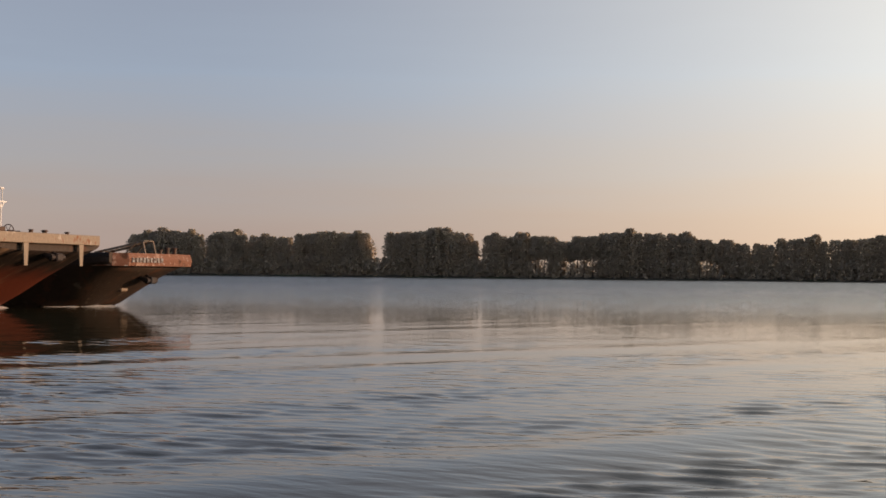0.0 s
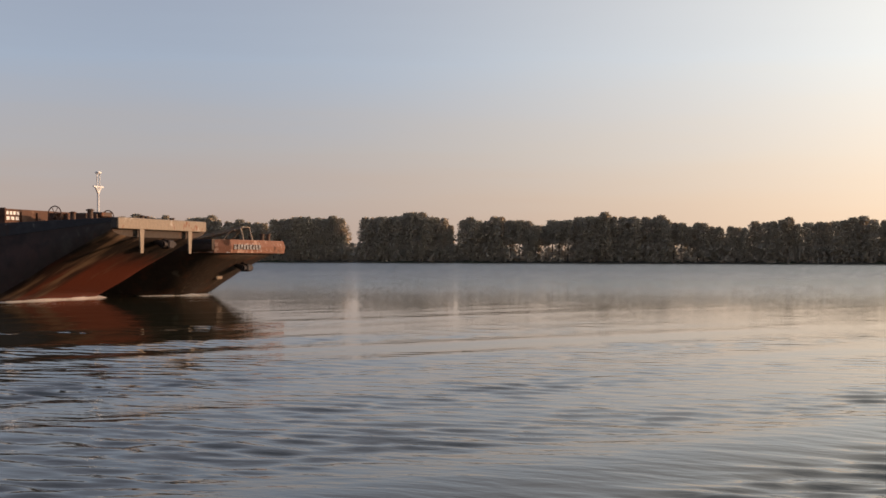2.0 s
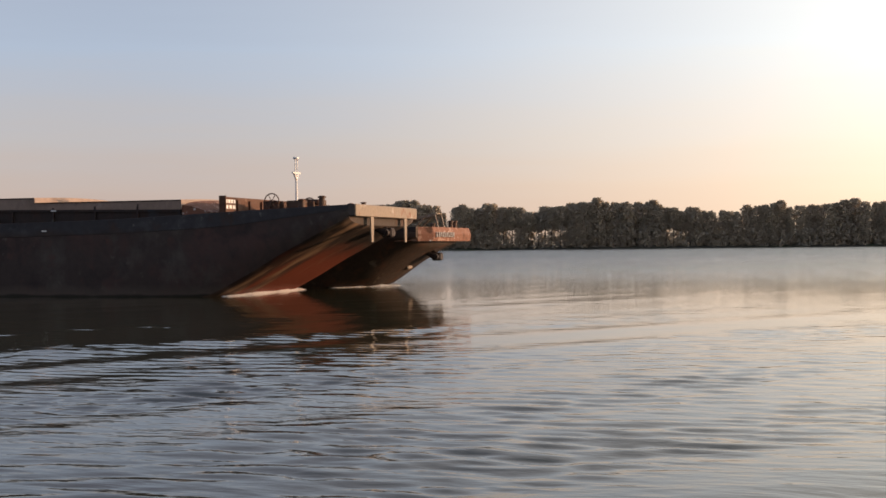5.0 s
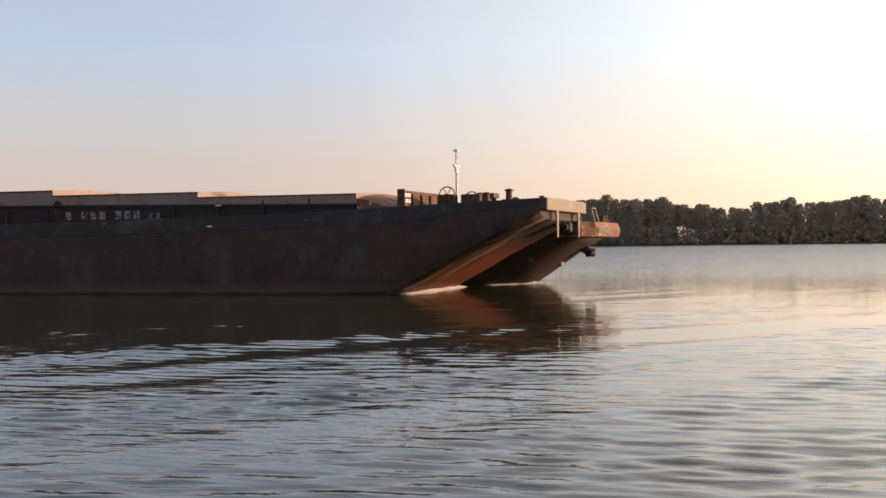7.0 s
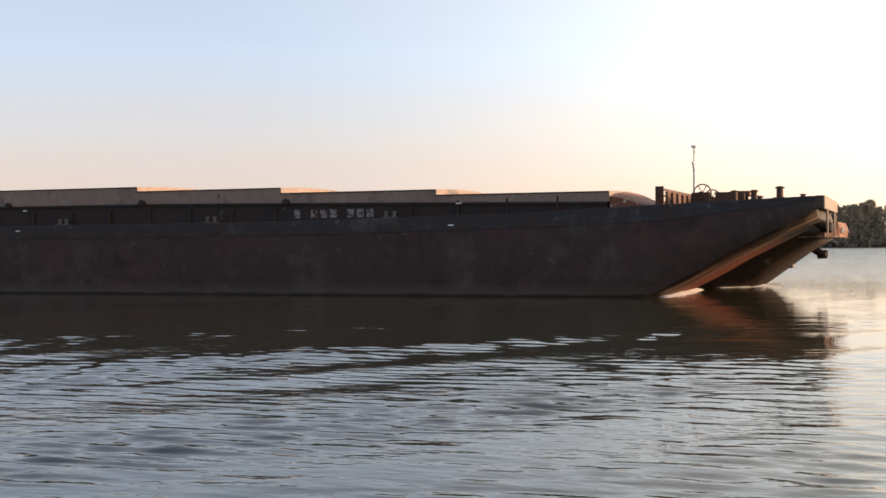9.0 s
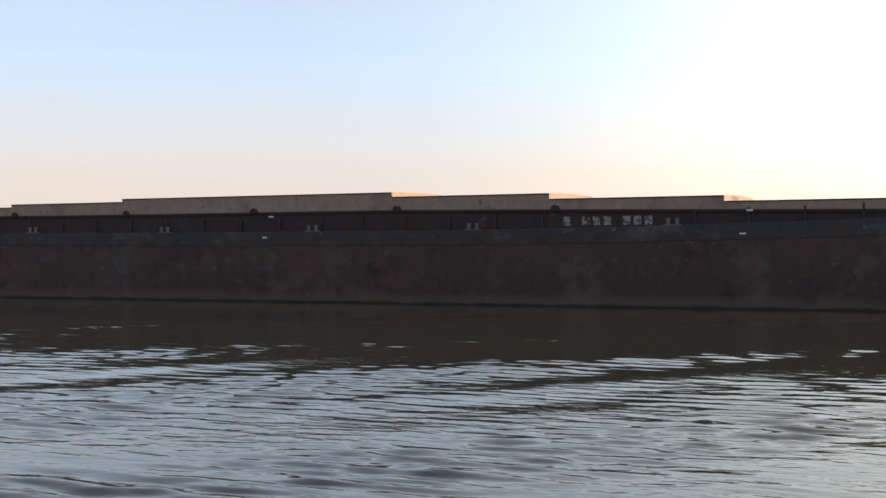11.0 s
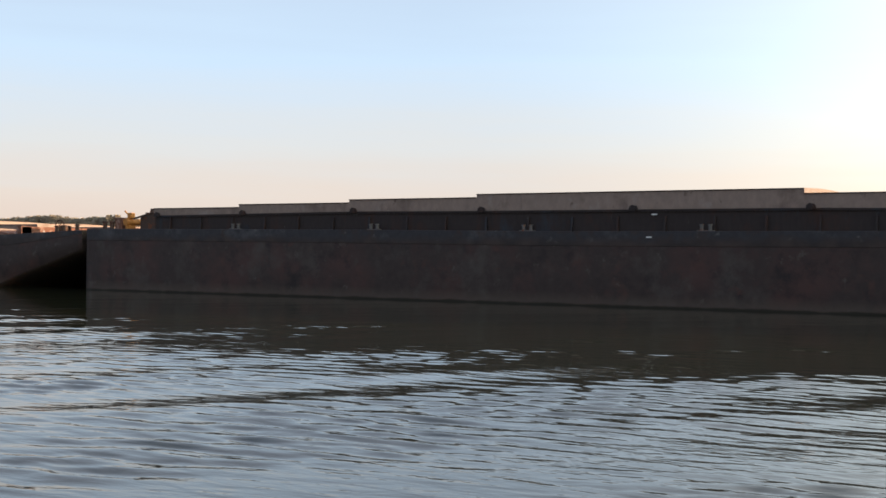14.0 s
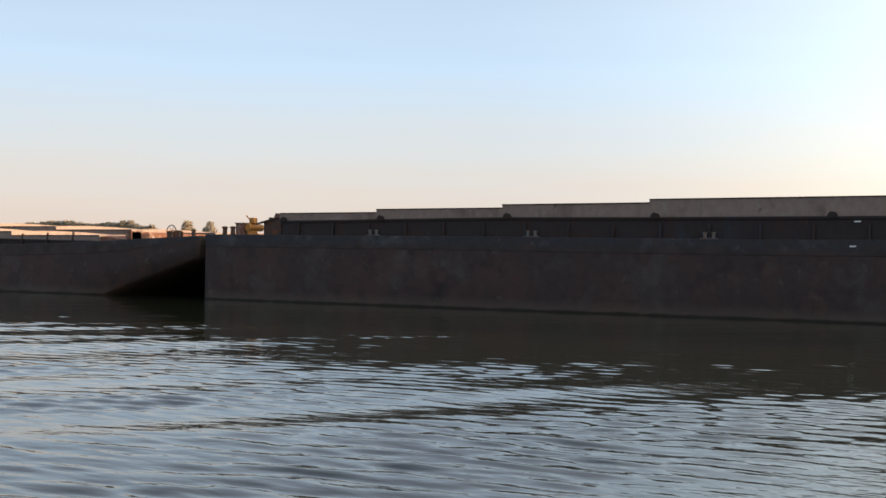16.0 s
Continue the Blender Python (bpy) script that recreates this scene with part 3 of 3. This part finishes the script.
        prof += [(y1 + 0.04, z1), (y1 + 0.04, z1 - 0.05), (y1, z1 - 0.05), (y1, z0)]
        ends.append([bm.verts.new((x, p, z)) for p, z in prof])
    a, b = ends
    for k in range(len(a) - 1):
        f = bm.faces.new((a[k], b[k], b[k + 1], a[k + 1]))
        f.material_index = 1 if k in (1, 2, len(a) - 4, len(a) - 3) else 0
    bm.faces.new(a)
    bm.faces.new(b)
    # upright stiffeners on the side plate
    x = x0 + 0.9
    while x < x1:
        z0 = za + (zb - za) * (x - x0) / (x1 - x0)
        box(bm, x - 0.02, x + 0.02, y0 - 0.012, y0 + 0.01, z0, z1 - 0.06)
        x += 1.6
    return part("hatch_cover", bm, [M_COVER, M_COAM], parent, "grey-beige sheet steel hatch cover with arched roof")


def coaming(parent, x0, x1, B, deck, tops):
    bm = bmesh.new()
    xs = list(np.linspace(x0, x1, 24))
    for y0, y1, lip in ((0.6, 0.7, -0.1), (B - 0.7, B - 0.6, 0.1)):
        rows = []
        for x in xs:
            zb, zt = lerp(deck, x) - 0.06, lerp(tops, x)
            rows.append([bm.verts.new((x, y, z)) for y, z in ((y0, zb), (y0, zt - 0.1), (y0 + min(lip, 0), zt - 0.1), (y0 + min(lip, 0), zt), (y1 + max(lip, 0), zt), (y1 + max(lip, 0), zt - 0.1), (y1, zt - 0.1), (y1, zb))])
        for a, b in zip(rows, rows[1:]):
            for k in range(8):
                bm.faces.new((a[k], b[k], b[(k + 1) % 8], a[(k + 1) % 8]))
        bm.faces.new(rows[0])
        bm.faces.new(rows[-1])
    for x in (x0, x1 - 0.1):
        box(bm, x, x + 0.1, 0.7, B - 0.7, lerp(deck, x) - 0.05, lerp(tops, x))
    part("coaming", bm, M_COAM, parent, "dark riveted steel hatch coaming")
    x = x0 + 1.2
    shared = None
    while x < x1:
        if shared is None:
            b2 = bmesh.new()
            v = [b2.verts.new(c) for c in ((-0.05, 0.26, 0), (-0.05, 0.42, 0), (-0.05, 0.42, 0.7), (-0.05, 0.34, 0.7), (0.05, 0.26, 0), (0.05, 0.42, 0), (0.05, 0.42, 0.7), (0.05, 0.34, 0.7))]
            for q in ((0, 1, 2, 3), (4, 5, 6, 7), (0, 1, 5, 4), (1, 2, 6, 5), (2, 3, 7, 6), (3, 0, 4, 7)):
                b2.faces.new([v[i] for i in q])
            shared = mesh_of("coaming_bracket", b2, M_COAM)
        if -25.5 < x < -19.5:
            x += 2.35
            continue
        ob = new("coaming_bracket", shared)
        ob.parent = parent
        ob.location = (x, 0.18, lerp(deck, x) - 0.01)
        x += 2.35


def bollard(parent, x, y, z, h=0.5, r=0.14, material=None):
    bm = bmesh.new()
    rod(bm, (x, y, z - 0.02), (x, y, z + h * 0.8), r, r * 0.92, 14)
    rod(bm, (x, y, z + h * 0.8), (x, y, z + h * 0.92), r * 1.35, r * 1.35, 14)
    rod(bm, (x, y, z + h * 0.92), (x, y, z + h), r * 1.1, r * 0.7, 14)
    box(bm, x - r * 1.7, x + r * 1.7, y - r * 1.7, y + r * 1.7, z - 0.03, z + 0.03)
    return part("bollard", bm, material or M_GEAR, parent)


def hand_winch(parent, x, y, z):
    bm = bmesh.new()
    box(bm, x - 0.42, x + 0.42, y - 0.30, y - 0.22, z, z + 0.55, 0.03)
    box(bm, x - 0.42, x + 0.42, y + 0.22, y + 0.30, z, z + 0.55, 0.03)
    rod(bm, (x, y - 0.45, z + 0.36), (x, y + 0.4, z + 0.36), 0.09)
    rod(bm, (x, y - 0.2, z + 0.36), (x, y + 0.2, z + 0.36), 0.24, None, 16)
    box(bm, x - 0.5, x + 0.5, y - 0.36, y + 0.36, z - 0.05, z + 0.05)
    w = part("winch", bm, M_GEAR, parent, "rusty brown mooring winch")
    bm = bmesh.new()
    c = (x + 0.1, y - 0.42, z + 0.52)
    ring(bm, c, (0, 1, 0), 0.38, 0.03)
    for i in range(6):
        a = math.pi * i / 3
        rod(bm, c, (c[0] + 0.38 * math.cos(a), c[1], c[2] + 0.38 * math.sin(a)), 0.018, None, 5)
    rod(bm, (c[0], c[1] - 0.04, c[2]), (c[0], c[1] + 0.3, c[2]), 0.06)
    part("hand_wheel", bm, M_GEAR, w, "spoked hand wheel")
    return w


def lettering(parent, x0, x1, y, z0, z1, groups, facing="y", paint=None):
    """plain bars in place of the painted letters."""
    n = sum(groups) + 0.8 * (len(groups) - 1)
    w = (x1 - x0) / n
    k = 0.0
    for g in groups:
        for _ in range(g):
            a, b = x0 + (k + 0.12) * w, x0 + (k + 0.80) * w
            bm = bmesh.new()
            if facing == "y":
                box(bm, a, b, y - 0.006, y + 0.02, z0, z1)
            else:
                box(bm, y - 0.02, y + 0.006, a, b, z0, z1)
            part("painted_mark", bm, paint or M_MARK, parent, "white painted bar" if paint else "faded pale painted bar")
            k += 1
        k += 0.8


def headlog(parent, x, y0, y1, z0, z1, material, label):
    bm = bmesh.new()
    box(bm, x - 0.36, x - 0.065, y0 - 0.02, y1, z0, z1 - 0.01, 0.03)
    part("headlog_backing", bm, M_HULL, parent, "dark steel box behind the headlog plate")
    bm = bmesh.new()
    box(bm, x - 0.07, x, y0, y1, z0 - 0.02, z1, 0.03)
    return part("headlog", bm, material, parent, label)


def push_knee(parent, x, y, ztop, zbot, material):
    bm = bmesh.new()
    v = []
    for yy, s in ((-1, 1), (1, 1)):
        v += [bm.verts.new(c) for c in ((x - 0.02, y + yy * 0.22, ztop), (x - 0.02, y + yy * 0.13, zbot), (x - 0.07, y + yy * 0.13, zbot), (x - 0.09, y + yy * 0.22, ztop))]
    for q in ((0, 1, 2, 3), (4, 5, 6, 7), (0, 1, 5, 4), (1, 2, 6, 5), (2, 3, 7, 6), (3, 0, 4, 7)):
        bm.faces.new([v[i] for i in q])
    return part("push_knee", bm, material, parent, "pale tapered steel push knee")


def signal_mast(parent, x, y, z, top):
    bm = bmesh.new()
    rod(bm, (x, y, z - 0.05), (x, y, top - 0.95), 0.075, 0.06)
    for s in (-1, 1):
        rod(bm, (x, y, top - 1.25), (x, y + 0.3 * s, top - 0.85), 0.06)
        rod(bm, (x, y + 0.13 * s, top - 0.85), (x, y + 0.13 * s, top - 0.1), 0.03)
    box(bm, x - 0.05, x + 0.05, y - 0.5, y + 0.5, top - 0.9, top - 0.82)
    box(bm, x - 0.12, x + 0.12, y - 0.18, y + 0.18, top - 0.12, top, 0.03)
    return part("signal_mast", bm, M_WHITE, parent, "white painted signal mast with forked top")


def anchor(parent, x, y, z):
    bm = bmesh.new()
    rod(bm, (x - 0.9, y, z + 0.75), (x, y, z), 0.12)
    rod(bm, (x, y - 0.6, z - 0.05), (x, y + 0.6, z - 0.05), 0.17)
    for s in (-1, 1):
        rod(bm, (x, y + 0.5 * s, z - 0.05), (x - 0.75, y + 0.62 * s, z + 0.25), 0.2, 0.05)
    box(bm, x - 0.3, x + 0.25, y - 0.3, y + 0.3, z - 0.28, z + 0.18, 0.07)
    return part("anchor", bm, M_COAM, parent, "dark stockless anchor hung under the bow")


def make_barge(label, L, B, deck, bottom, draft, covers, dz=0.0, vee=False, knees=(2.3, 7.3), log=(3.71, 4.25), dark=False):
    t = thing("cargo_barge", label, "barge", "barges of the push convoy")
    build_hull(t, L, B, deck, bottom, draft, vee, dark)
    strake(t, -L + 0.02, -0.36, 0, deck, -0.72, -0.0)
    strake(t, -L + 0.02, -0.36, B, deck, -0.72, -0.0)
    tops = tuple((x, z + dz) for x, z in COAM_TOP)
    coaming(t, covers[-1][0] + 0.1, covers[0][1] - 0.1, B, deck, tops)
    for x0, x1, zt in covers:
        hatch_cover(t, x0, x1, B, lerp(tops, x0) + 0.01, lerp(tops, x1) + 0.01, zt)
    # rusty roller bracket at the after end of each cover
    b2 = bmesh.new()
    v = [b2.verts.new((x, y, z)) for y in (-0.05, 0.03) for x, z in ((-0.24, -0.08), (0.24, -0.08), (0.15, 0.14), (-0.07, 0.2), (-0.2, 0.1))]
    b2.faces.new(v[:5])
    b2.faces.new(v[5:])
    for k in range(5):
        b2.faces.new((v[k], v[(k + 1) % 5], v[5 + (k + 1) % 5], v[5 + k]))
    rod(b2, (0.02, -0.08, 0.0), (0.02, 0.0, 0.0), 0.1, None, 10)
    bracket = mesh_of("roller_bracket", b2, M_COAM)
    for x0, x1, zt in covers[1:]:
        ob = new("roller_bracket", bracket)
        ob.parent = t
        ob.location = (x0 + 0.32, 0.46, lerp(tops, x0 + 0.32) + 0.02)
    # sloping front of the hold
    zd = lerp(deck, -7.5)
    bm = bmesh.new()
    x1 = covers[0][1]
    n = 12
    rows = []
    for x, lift in ((x1, 1.0), (x1 + 0.35, 0.93), (x1 + 0.8, 0.55), (x1 + 1.35, 0.0)):
        row = [bm.verts.new((x, 0.6, zd - 0.1))]
        for i in range(n + 1):
            arch = 0.5 + 0.5 * math.sin(math.pi * i / n) ** 0.6
            row.append(bm.verts.new((x, 0.6 + (B - 1.2) * i / n, zd + 0.1 + (covers[0][2] + 0.06 - zd - 0.1) * lift * arch)))
        row.append(bm.verts.new((x, B - 0.6, zd - 0.1)))
        rows.append(row)
    for a, b in zip(rows, rows[1:]):
        for k in range(n + 2):
            bm.faces.new((a[k], b[k], b[k + 1], a[k + 1]))
    bm.faces.new(rows[0])
    bm.faces.new(rows[-1])
    part("hold_end", bm, M_RUSTY, t, "arched rust-coloured front plate of the hold")
    if knees:
        headlog(t, 0.0, 0.02, B - 0.4, log[0], log[1], M_HEADLOG, "pale weathered steel headlog across the bow")
        for y in knees:
            push_knee(t, 0.0, y, log[0] + 0.01, 2.5, M_HEADLOG)
    return t


COAM_TOP = ((-71.5, 4.45), (-65, 4.50), (-57.4, 4.56), (-50, 4.52), (-33, 4.50), (-25, 4.40), (-17, 4.28), (-9, 4.16))
DECK_A = ((-76.5, 3.69), (-57, 3.60), (-45, 3.50), (-25, 3.50), (-12, 3.75), (-6.5, 3.99), (0, 4.24))
BOTTOM_A = ((-11.5, -0.7), (-9.0, -0.62), (-7.2, -0.2), (-5.3, 0.75), (-3.9, 1.55), (-2.5, 2.25), (-1.35, 2.85), (0, 3.45))
COVERS_A = ((-17.2, -9.1, 4.64), (-25.2, -17.2, 4.89), (-33.3, -25.2, 5.15), (-41.5, -33.3, 5.37), (-49.6, -41.5, 5.37), (-57.4, -49.6, 5.21), (-65.0, -57.4, 5.05), (-71.5, -65.0, 4.89))


def foredeck_gear(t, B, deck):
    z = lambda x: lerp(deck, x)
    # breakwater across the foredeck
    bm = bmesh.new()
    x = -6.9
    box(bm, x - 0.08, x, 0.5, B - 0.5, z(x) - 0.05, 4.74, 0.015)
    for y in np.linspace(0.6, B - 0.6, 7):
        box(bm, x, x + 0.1, y - 0.03, y + 0.03, z(x) - 0.05, 4.6)
    box(bm, x - 0.16, x + 0.2, 0.42, 0.5, z(x) - 0.05, 4.78, 0.01)
    part("breakwater", bm, M_PLATE, t, "rusty stiffened plate across the foredeck")
    for k, (za, zb, n) in enumerate(((4.45, 4.62, (4,)), (4.18, 4.35, (3,)))):
        lettering(t, 0.75, 1.9, x + 0.012, za, zb, n, "x", M_WHITE)
    hand_winch(t, -5.5, 3.2, z(-5.5))
    hand_winch(t, -5.9, 8.9, z(-5.9))
    # windlass amidships
    bm = bmesh.new()
    zc = z(-4.2)
    box(bm, -4.7, -3.7, 4.0, 4.15, zc - 0.05, zc + 0.5, 0.03)
    box(bm, -4.7, -3.7, 5.3, 5.45, zc - 0.05, zc + 0.5, 0.03)
    rod(bm, (-4.2, 3.7, zc + 0.3), (-4.2, 5.75, zc + 0.3), 0.12)
    rod(bm, (-4.2, 4.2, zc + 0.3), (-4.2, 5.25, zc + 0.3), 0.32, None, 18)
    box(bm, -4.85, -3.55, 3.9, 5.55, zc - 0.06, zc + 0.06)
    box(bm, -4.95, -4.0, 3.5, 4.0, zc - 0.05, zc + 0.52, 0.04)
    box(bm, -4.1, -3.5, 4.2, 5.2, zc + 0.34, zc + 0.58, 0.03)
    part("windlass", bm, M_GEAR, t, "rusty anchor windlass on the foredeck")
    bollard(t, -1.83, 0.45, z(-1.83), 0.5, 0.15)
    bollard(t, -2.9, 0.6, z(-2.9), 0.42, 0.14)
    bollard(t, -3.6, 8.9, z(-3.6), 0.5, 0.15)
    bollard(t, -1.2, 4.3, z(-1.2) + 0.02, 0.26, 0.12)
    bollard(t, -1.6, 8.2, z(-1.6) + 0.02, 0.26, 0.12)
    anchor(t, -0.25, 5.3, 3.02)
    signal_mast(t, -6.75, 9.0, z(-6.75), 7.15)


def build_barge_a():
    t = make_barge("dark rusty empty cargo barge with stepped grey hatch covers", 76.5, 9.5, DECK_A, BOTTOM_A, 0.7, COVERS_A)
    foredeck_gear(t, 9.5, DECK_A)
    lettering(t, -24.6, -20.3, 0.6, 3.66, 4.06, (1, 3, 3))
    # pale mooring bitts along the side deck
    for x in (-65.0, -55.6, -46.6, -37.6, -28.9, -19.4):
        zd = lerp(DECK_A, x)
        bm = bmesh.new()
        for dx in (-0.2, 0.2):
            rod(bm, (x + dx, 0.26, zd - 0.03), (x + dx, 0.26, zd + 0.26), 0.085, 0.08, 12)
            rod(bm, (x + dx, 0.26, zd + 0.26), (x + dx, 0.26, zd + 0.31), 0.11, 0.1, 12)
        box(bm, x - 0.38, x + 0.38, 0.14, 0.38, zd - 0.03, zd + 0.04)
        part("mooring_bitt", bm, M_BITT, t, "pale grey double mooring bitt")
    # small white marker plates
    for x, z, y in ((-40.15, 4.28, 0.48), (-16.1, 4.22, 0.48), (-40.2, 3.22, -0.04), (-16.3, 3.22, -0.04)):
        bm = bmesh.new()
        box(bm, x - 0.13, x + 0.13, y - 0.012, y + 0.02, z - 0.03, z + 0.03)
        part("marker_plate", bm, M_WHITE, t, "small white marker plate")
    # stern gear
    bm = bmesh.new()
    box(bm, -74.9, -74.3, 0.7, 1.6, 3.6, 4.32, 0.03)
    box(bm, -74.95, -74.25, 0.65, 1.65, 4.32, 4.37, 0.015)
    part("stern_locker", bm, M_RUSTY, t, "rusty steel locker at the stern")
    bm = bmesh.new()
    box(bm, -74.15, -73.9, 0.8, 1.5, 3.6, 4.35, 0.05)
    box(bm, -74.1, -73.75, 0.9, 1.3, 4.3, 4.66, 0.06)
    rod(bm, (-74.0, 0.7, 4.1), (-74.0, 1.9, 4.1), 0.2, None, 14)
    rod(bm, (-74.1, 1.0, 4.55), (-74.35, 1.0, 4.78), 0.04)
    part("stern_winch", bm, M_SUNLIT, t, "stern winch coloured orange as if in low sun")
    bm = bmesh.new()
    box(bm, -73.1, -72.3, 1.0, 2.4, 3.6, 4.45, 0.04)
    box(bm, -72.35, -71.7, 0.9, 2.2, 3.6, 4.62, 0.04)
    rod(bm, (-73.5, 0.9, 4.3), (-71.9, 0.9, 4.66), 0.06)
    rod(bm, (-72.2, 1.2, 4.58), (-72.2, 1.2, 4.90), 0.26, 0.16, 14)
    rod(bm, (-72.9, 1.5, 4.4), (-72.9, 1.5, 4.68), 0.2, 0.18, 14)
    part("stern_windlass", bm, M_GEAR, t, "dark rusty windlass at the stern")
    for x in (-75.6, -75.0):
        bollard(t, x, 0.6, 3.66, 0.5, 0.14)
    return t


BARGE_A = build_barge_a()
DECK_B = tuple((x, z - 0.05) for x, z in ((-76.5, 3.3), (-45, 3.1), (-25, 3.1), (-12, 3.25), (-6.5, 3.35), (0, 3.4)))
BOTTOM_B = ((-8.0, -0.9), (-5.6, -0.75), (-3.75, 0.0), (-2.2, 1.15), (-0.9, 2.1), (0, 2.62))


def build_barge_b():
    t = make_barge("dark cargo barge lying lower with a rust-red headlog", 76.5, 9.6, DECK_B, BOTTOM_B, 0.9, tuple((a, b, c - 0.55) for a, b, c in COVERS_A), -0.55, vee=True, knees=())
    bm = bmesh.new()
    outline = ((-1.6, 0.1), (-0.35, 0.3), (0.3, 1.1), (0.35, 8.5), (-0.1, 9.3), (-1.6, 9.5))
    lo, hi = [bm.verts.new((x, y, 2.56)) for x, y in outline], [bm.verts.new((x - 0.06, y, 3.34)) for x, y in outline]
    mid = [bm.verts.new((x + (0.07 if x > -1 else 0), y, 2.95)) for x, y in outline]
    for a, b in ((lo, mid), (mid, hi)):
        for k in range(6):
            bm.faces.new((a[k], a[(k + 1) % 6], b[(k + 1) % 6], b[k]))
    bm.faces.new(lo)
    bm.faces.new(hi)
    part("headlog", bm, M_RUSTY, t, "rust-red headlog with cut corners and worn white paint")
    lettering(t, 1.3, 5.0, 0.415, 2.78, 3.06, (9,), "x")
    # gangway frame at the bow
    bm = bmesh.new()
    for y in (3.9, 5.1):
        v = [bm.verts.new((x, y + d, z)) for d in (-0.05, 0.05) for x, z in ((-3.9, 3.30), (-0.55, 4.02), (-0.35, 4.10), (-0.55, 4.12), (-3.9, 3.46))]
        bm.faces.new(v[:5])
        bm.faces.new(v[5:])
        for k in range(5):
            bm.faces.new((v[k], v[(k + 1) % 5], v[5 + (k + 1) % 5], v[5 + k]))
        rod(bm, (-0.45, y, 4.08), (-0.25, y, 3.3), 0.06)
        rod(bm, (-1.7, y, 3.3), (-1.0, y, 3.98), 0.05)
    for k in range(9):
        x = -3.7 + 0.38 * k
        box(bm, x, x + 0.3, 3.95, 5.05, 3.46 + 0.215 * (x + 3.7), 3.50 + 0.215 * (x + 3.7))
    part("bow_frame", bm, M_HEADLOG, t, "pale sloping steel gangway with treads on the bow deck")
    for y in (6.6, 7.5):
        bollard(t, -0.3, y, 3.33, 0.45, 0.14)
    bollard(t, -2.0, 8.6, 3.28, 0.4, 0.13)
    anchor(t, -0.75, 5.4, 1.72)
    # bright sunlit patch below the anchor, added as a pale block
    bm = bmesh.new()
    box(bm, -2.75, -2.2, 4.35, 5.1, 0.95, 1.3, 0.06)
    part("hawse_plate", bm, M_HEADLOG, t, "pale block standing in for a sunlit patch by the anchor")
    return t


BARGE_B = build_barge_b()
DECK_C = tuple((x, z - 0.62) for x, z in DECK_A)
BOTTOM_C = ((-12, -1.1), (-9.8, -0.95), (-8.8, -0.5), (-5.9, 0.5), (-2.6, 1.45), (0, 2.25))


def build_barge_c():
    # bow bottom coloured dark for the shade behind the barge ahead
    t = make_barge("dark cargo barge coupled astern with sunlit hatch covers", 76.5, 9.5, DECK_C, BOTTOM_C, 1.1, tuple((a, b, c - 1.0) for a, b, c in COVERS_A), -0.88, knees=(), dark=True)
    z = lambda x: lerp(DECK_C, x)
    bm = bmesh.new()
    x = -6.3
    box(bm, x - 0.08, x, 0.5, 9.0, z(x) - 0.05, 3.86, 0.015)
    box(bm, x - 0.5, x, 0.45, 1.3, z(x) - 0.05, 3.9, 0.02)
    part("breakwater", bm, M_RUSTY, t, "rusty plate across the foredeck")
    hand_winch(t, -4.6, 2.4, z(-4.6) - 0.05)
    for x, y in ((-3.2, 0.6), (-2.6, 0.6), (-1.4, 0.6)):
        bollard(t, x, y, z(x), 0.42, 0.13)
    return t


BARGE_C = build_barge_c()
BARGE_D = copy_thing(BARGE_B, Matrix.Identity(4))


# ---- foam and wake ----
def foam(name, x0, x1, y, w, seed):
    rng = random.Random(seed)
    bm = bmesh.new()
    n = 110
    rows = []
    for i in range(n):
        k = i / (n - 1)
        yy = y[0] + (y[1] - y[0]) * k
        xx = x0 + (x1 - x0) * k
        h = w * (0.35 + 0.65 * rng.random()) * (0.8 + 0.2 * math.sin(k * 17 + seed)) * min(1.0, 0.15 + 4 * k)
        wd = rng.uniform(0.15, 0.5) * (1.4 - k * 0.6)
        rows.append([bm.verts.new((xx + d + rng.uniform(-0.05, 0.05), yy, z)) for d, z in ((-0.5, -0.12), (-0.12, h), (0.10, h * 0.7), (0.2 + wd, -0.03), (0.35 + wd, -0.1))])
    for a, b in zip(rows, rows[1:]):
        for k in range(4):
            bm.faces.new((a[k], b[k], b[k + 1], a[k + 1]))
    ob = new(name, mesh_of(name, bm, M_FOAM, True))
    return tagged(ob, "white foam pushed up along the barge's bow", "foam", "bow foam")


FOAM = [foam("bow_foam", -6.7, -6.8, (0.12, 9.3), 0.24, 1), foam("bow_foam", -6.3, -3.5, (12.4, 16.0), 0.17, 2)]


# ---- what moves ----
BOW_X = ((0, -41.40), (4, -24.54), (8, -7.62), (12, 9.36), (16, 26.40))
NEAR_Y = 54.34


def motions():
    for ob, dx, dy in [(BARGE_A, 0, 0), (BARGE_B, -0.4, 11.2), (BARGE_C, -76.7, 0.1), (BARGE_D, -77.4, 11.3)] + [(f, 0, 0) for f in FOAM]:
        walk(ob, [(t, pose(x + dx, NEAR_Y + dy, 0)) for t, x in BOW_X])
    walk(WATER, [(0, pose(0, 0, 0)), (8, pose(8.8, -1.2, 0)), (16, pose(17.6, -2.4, 0))])


motions()
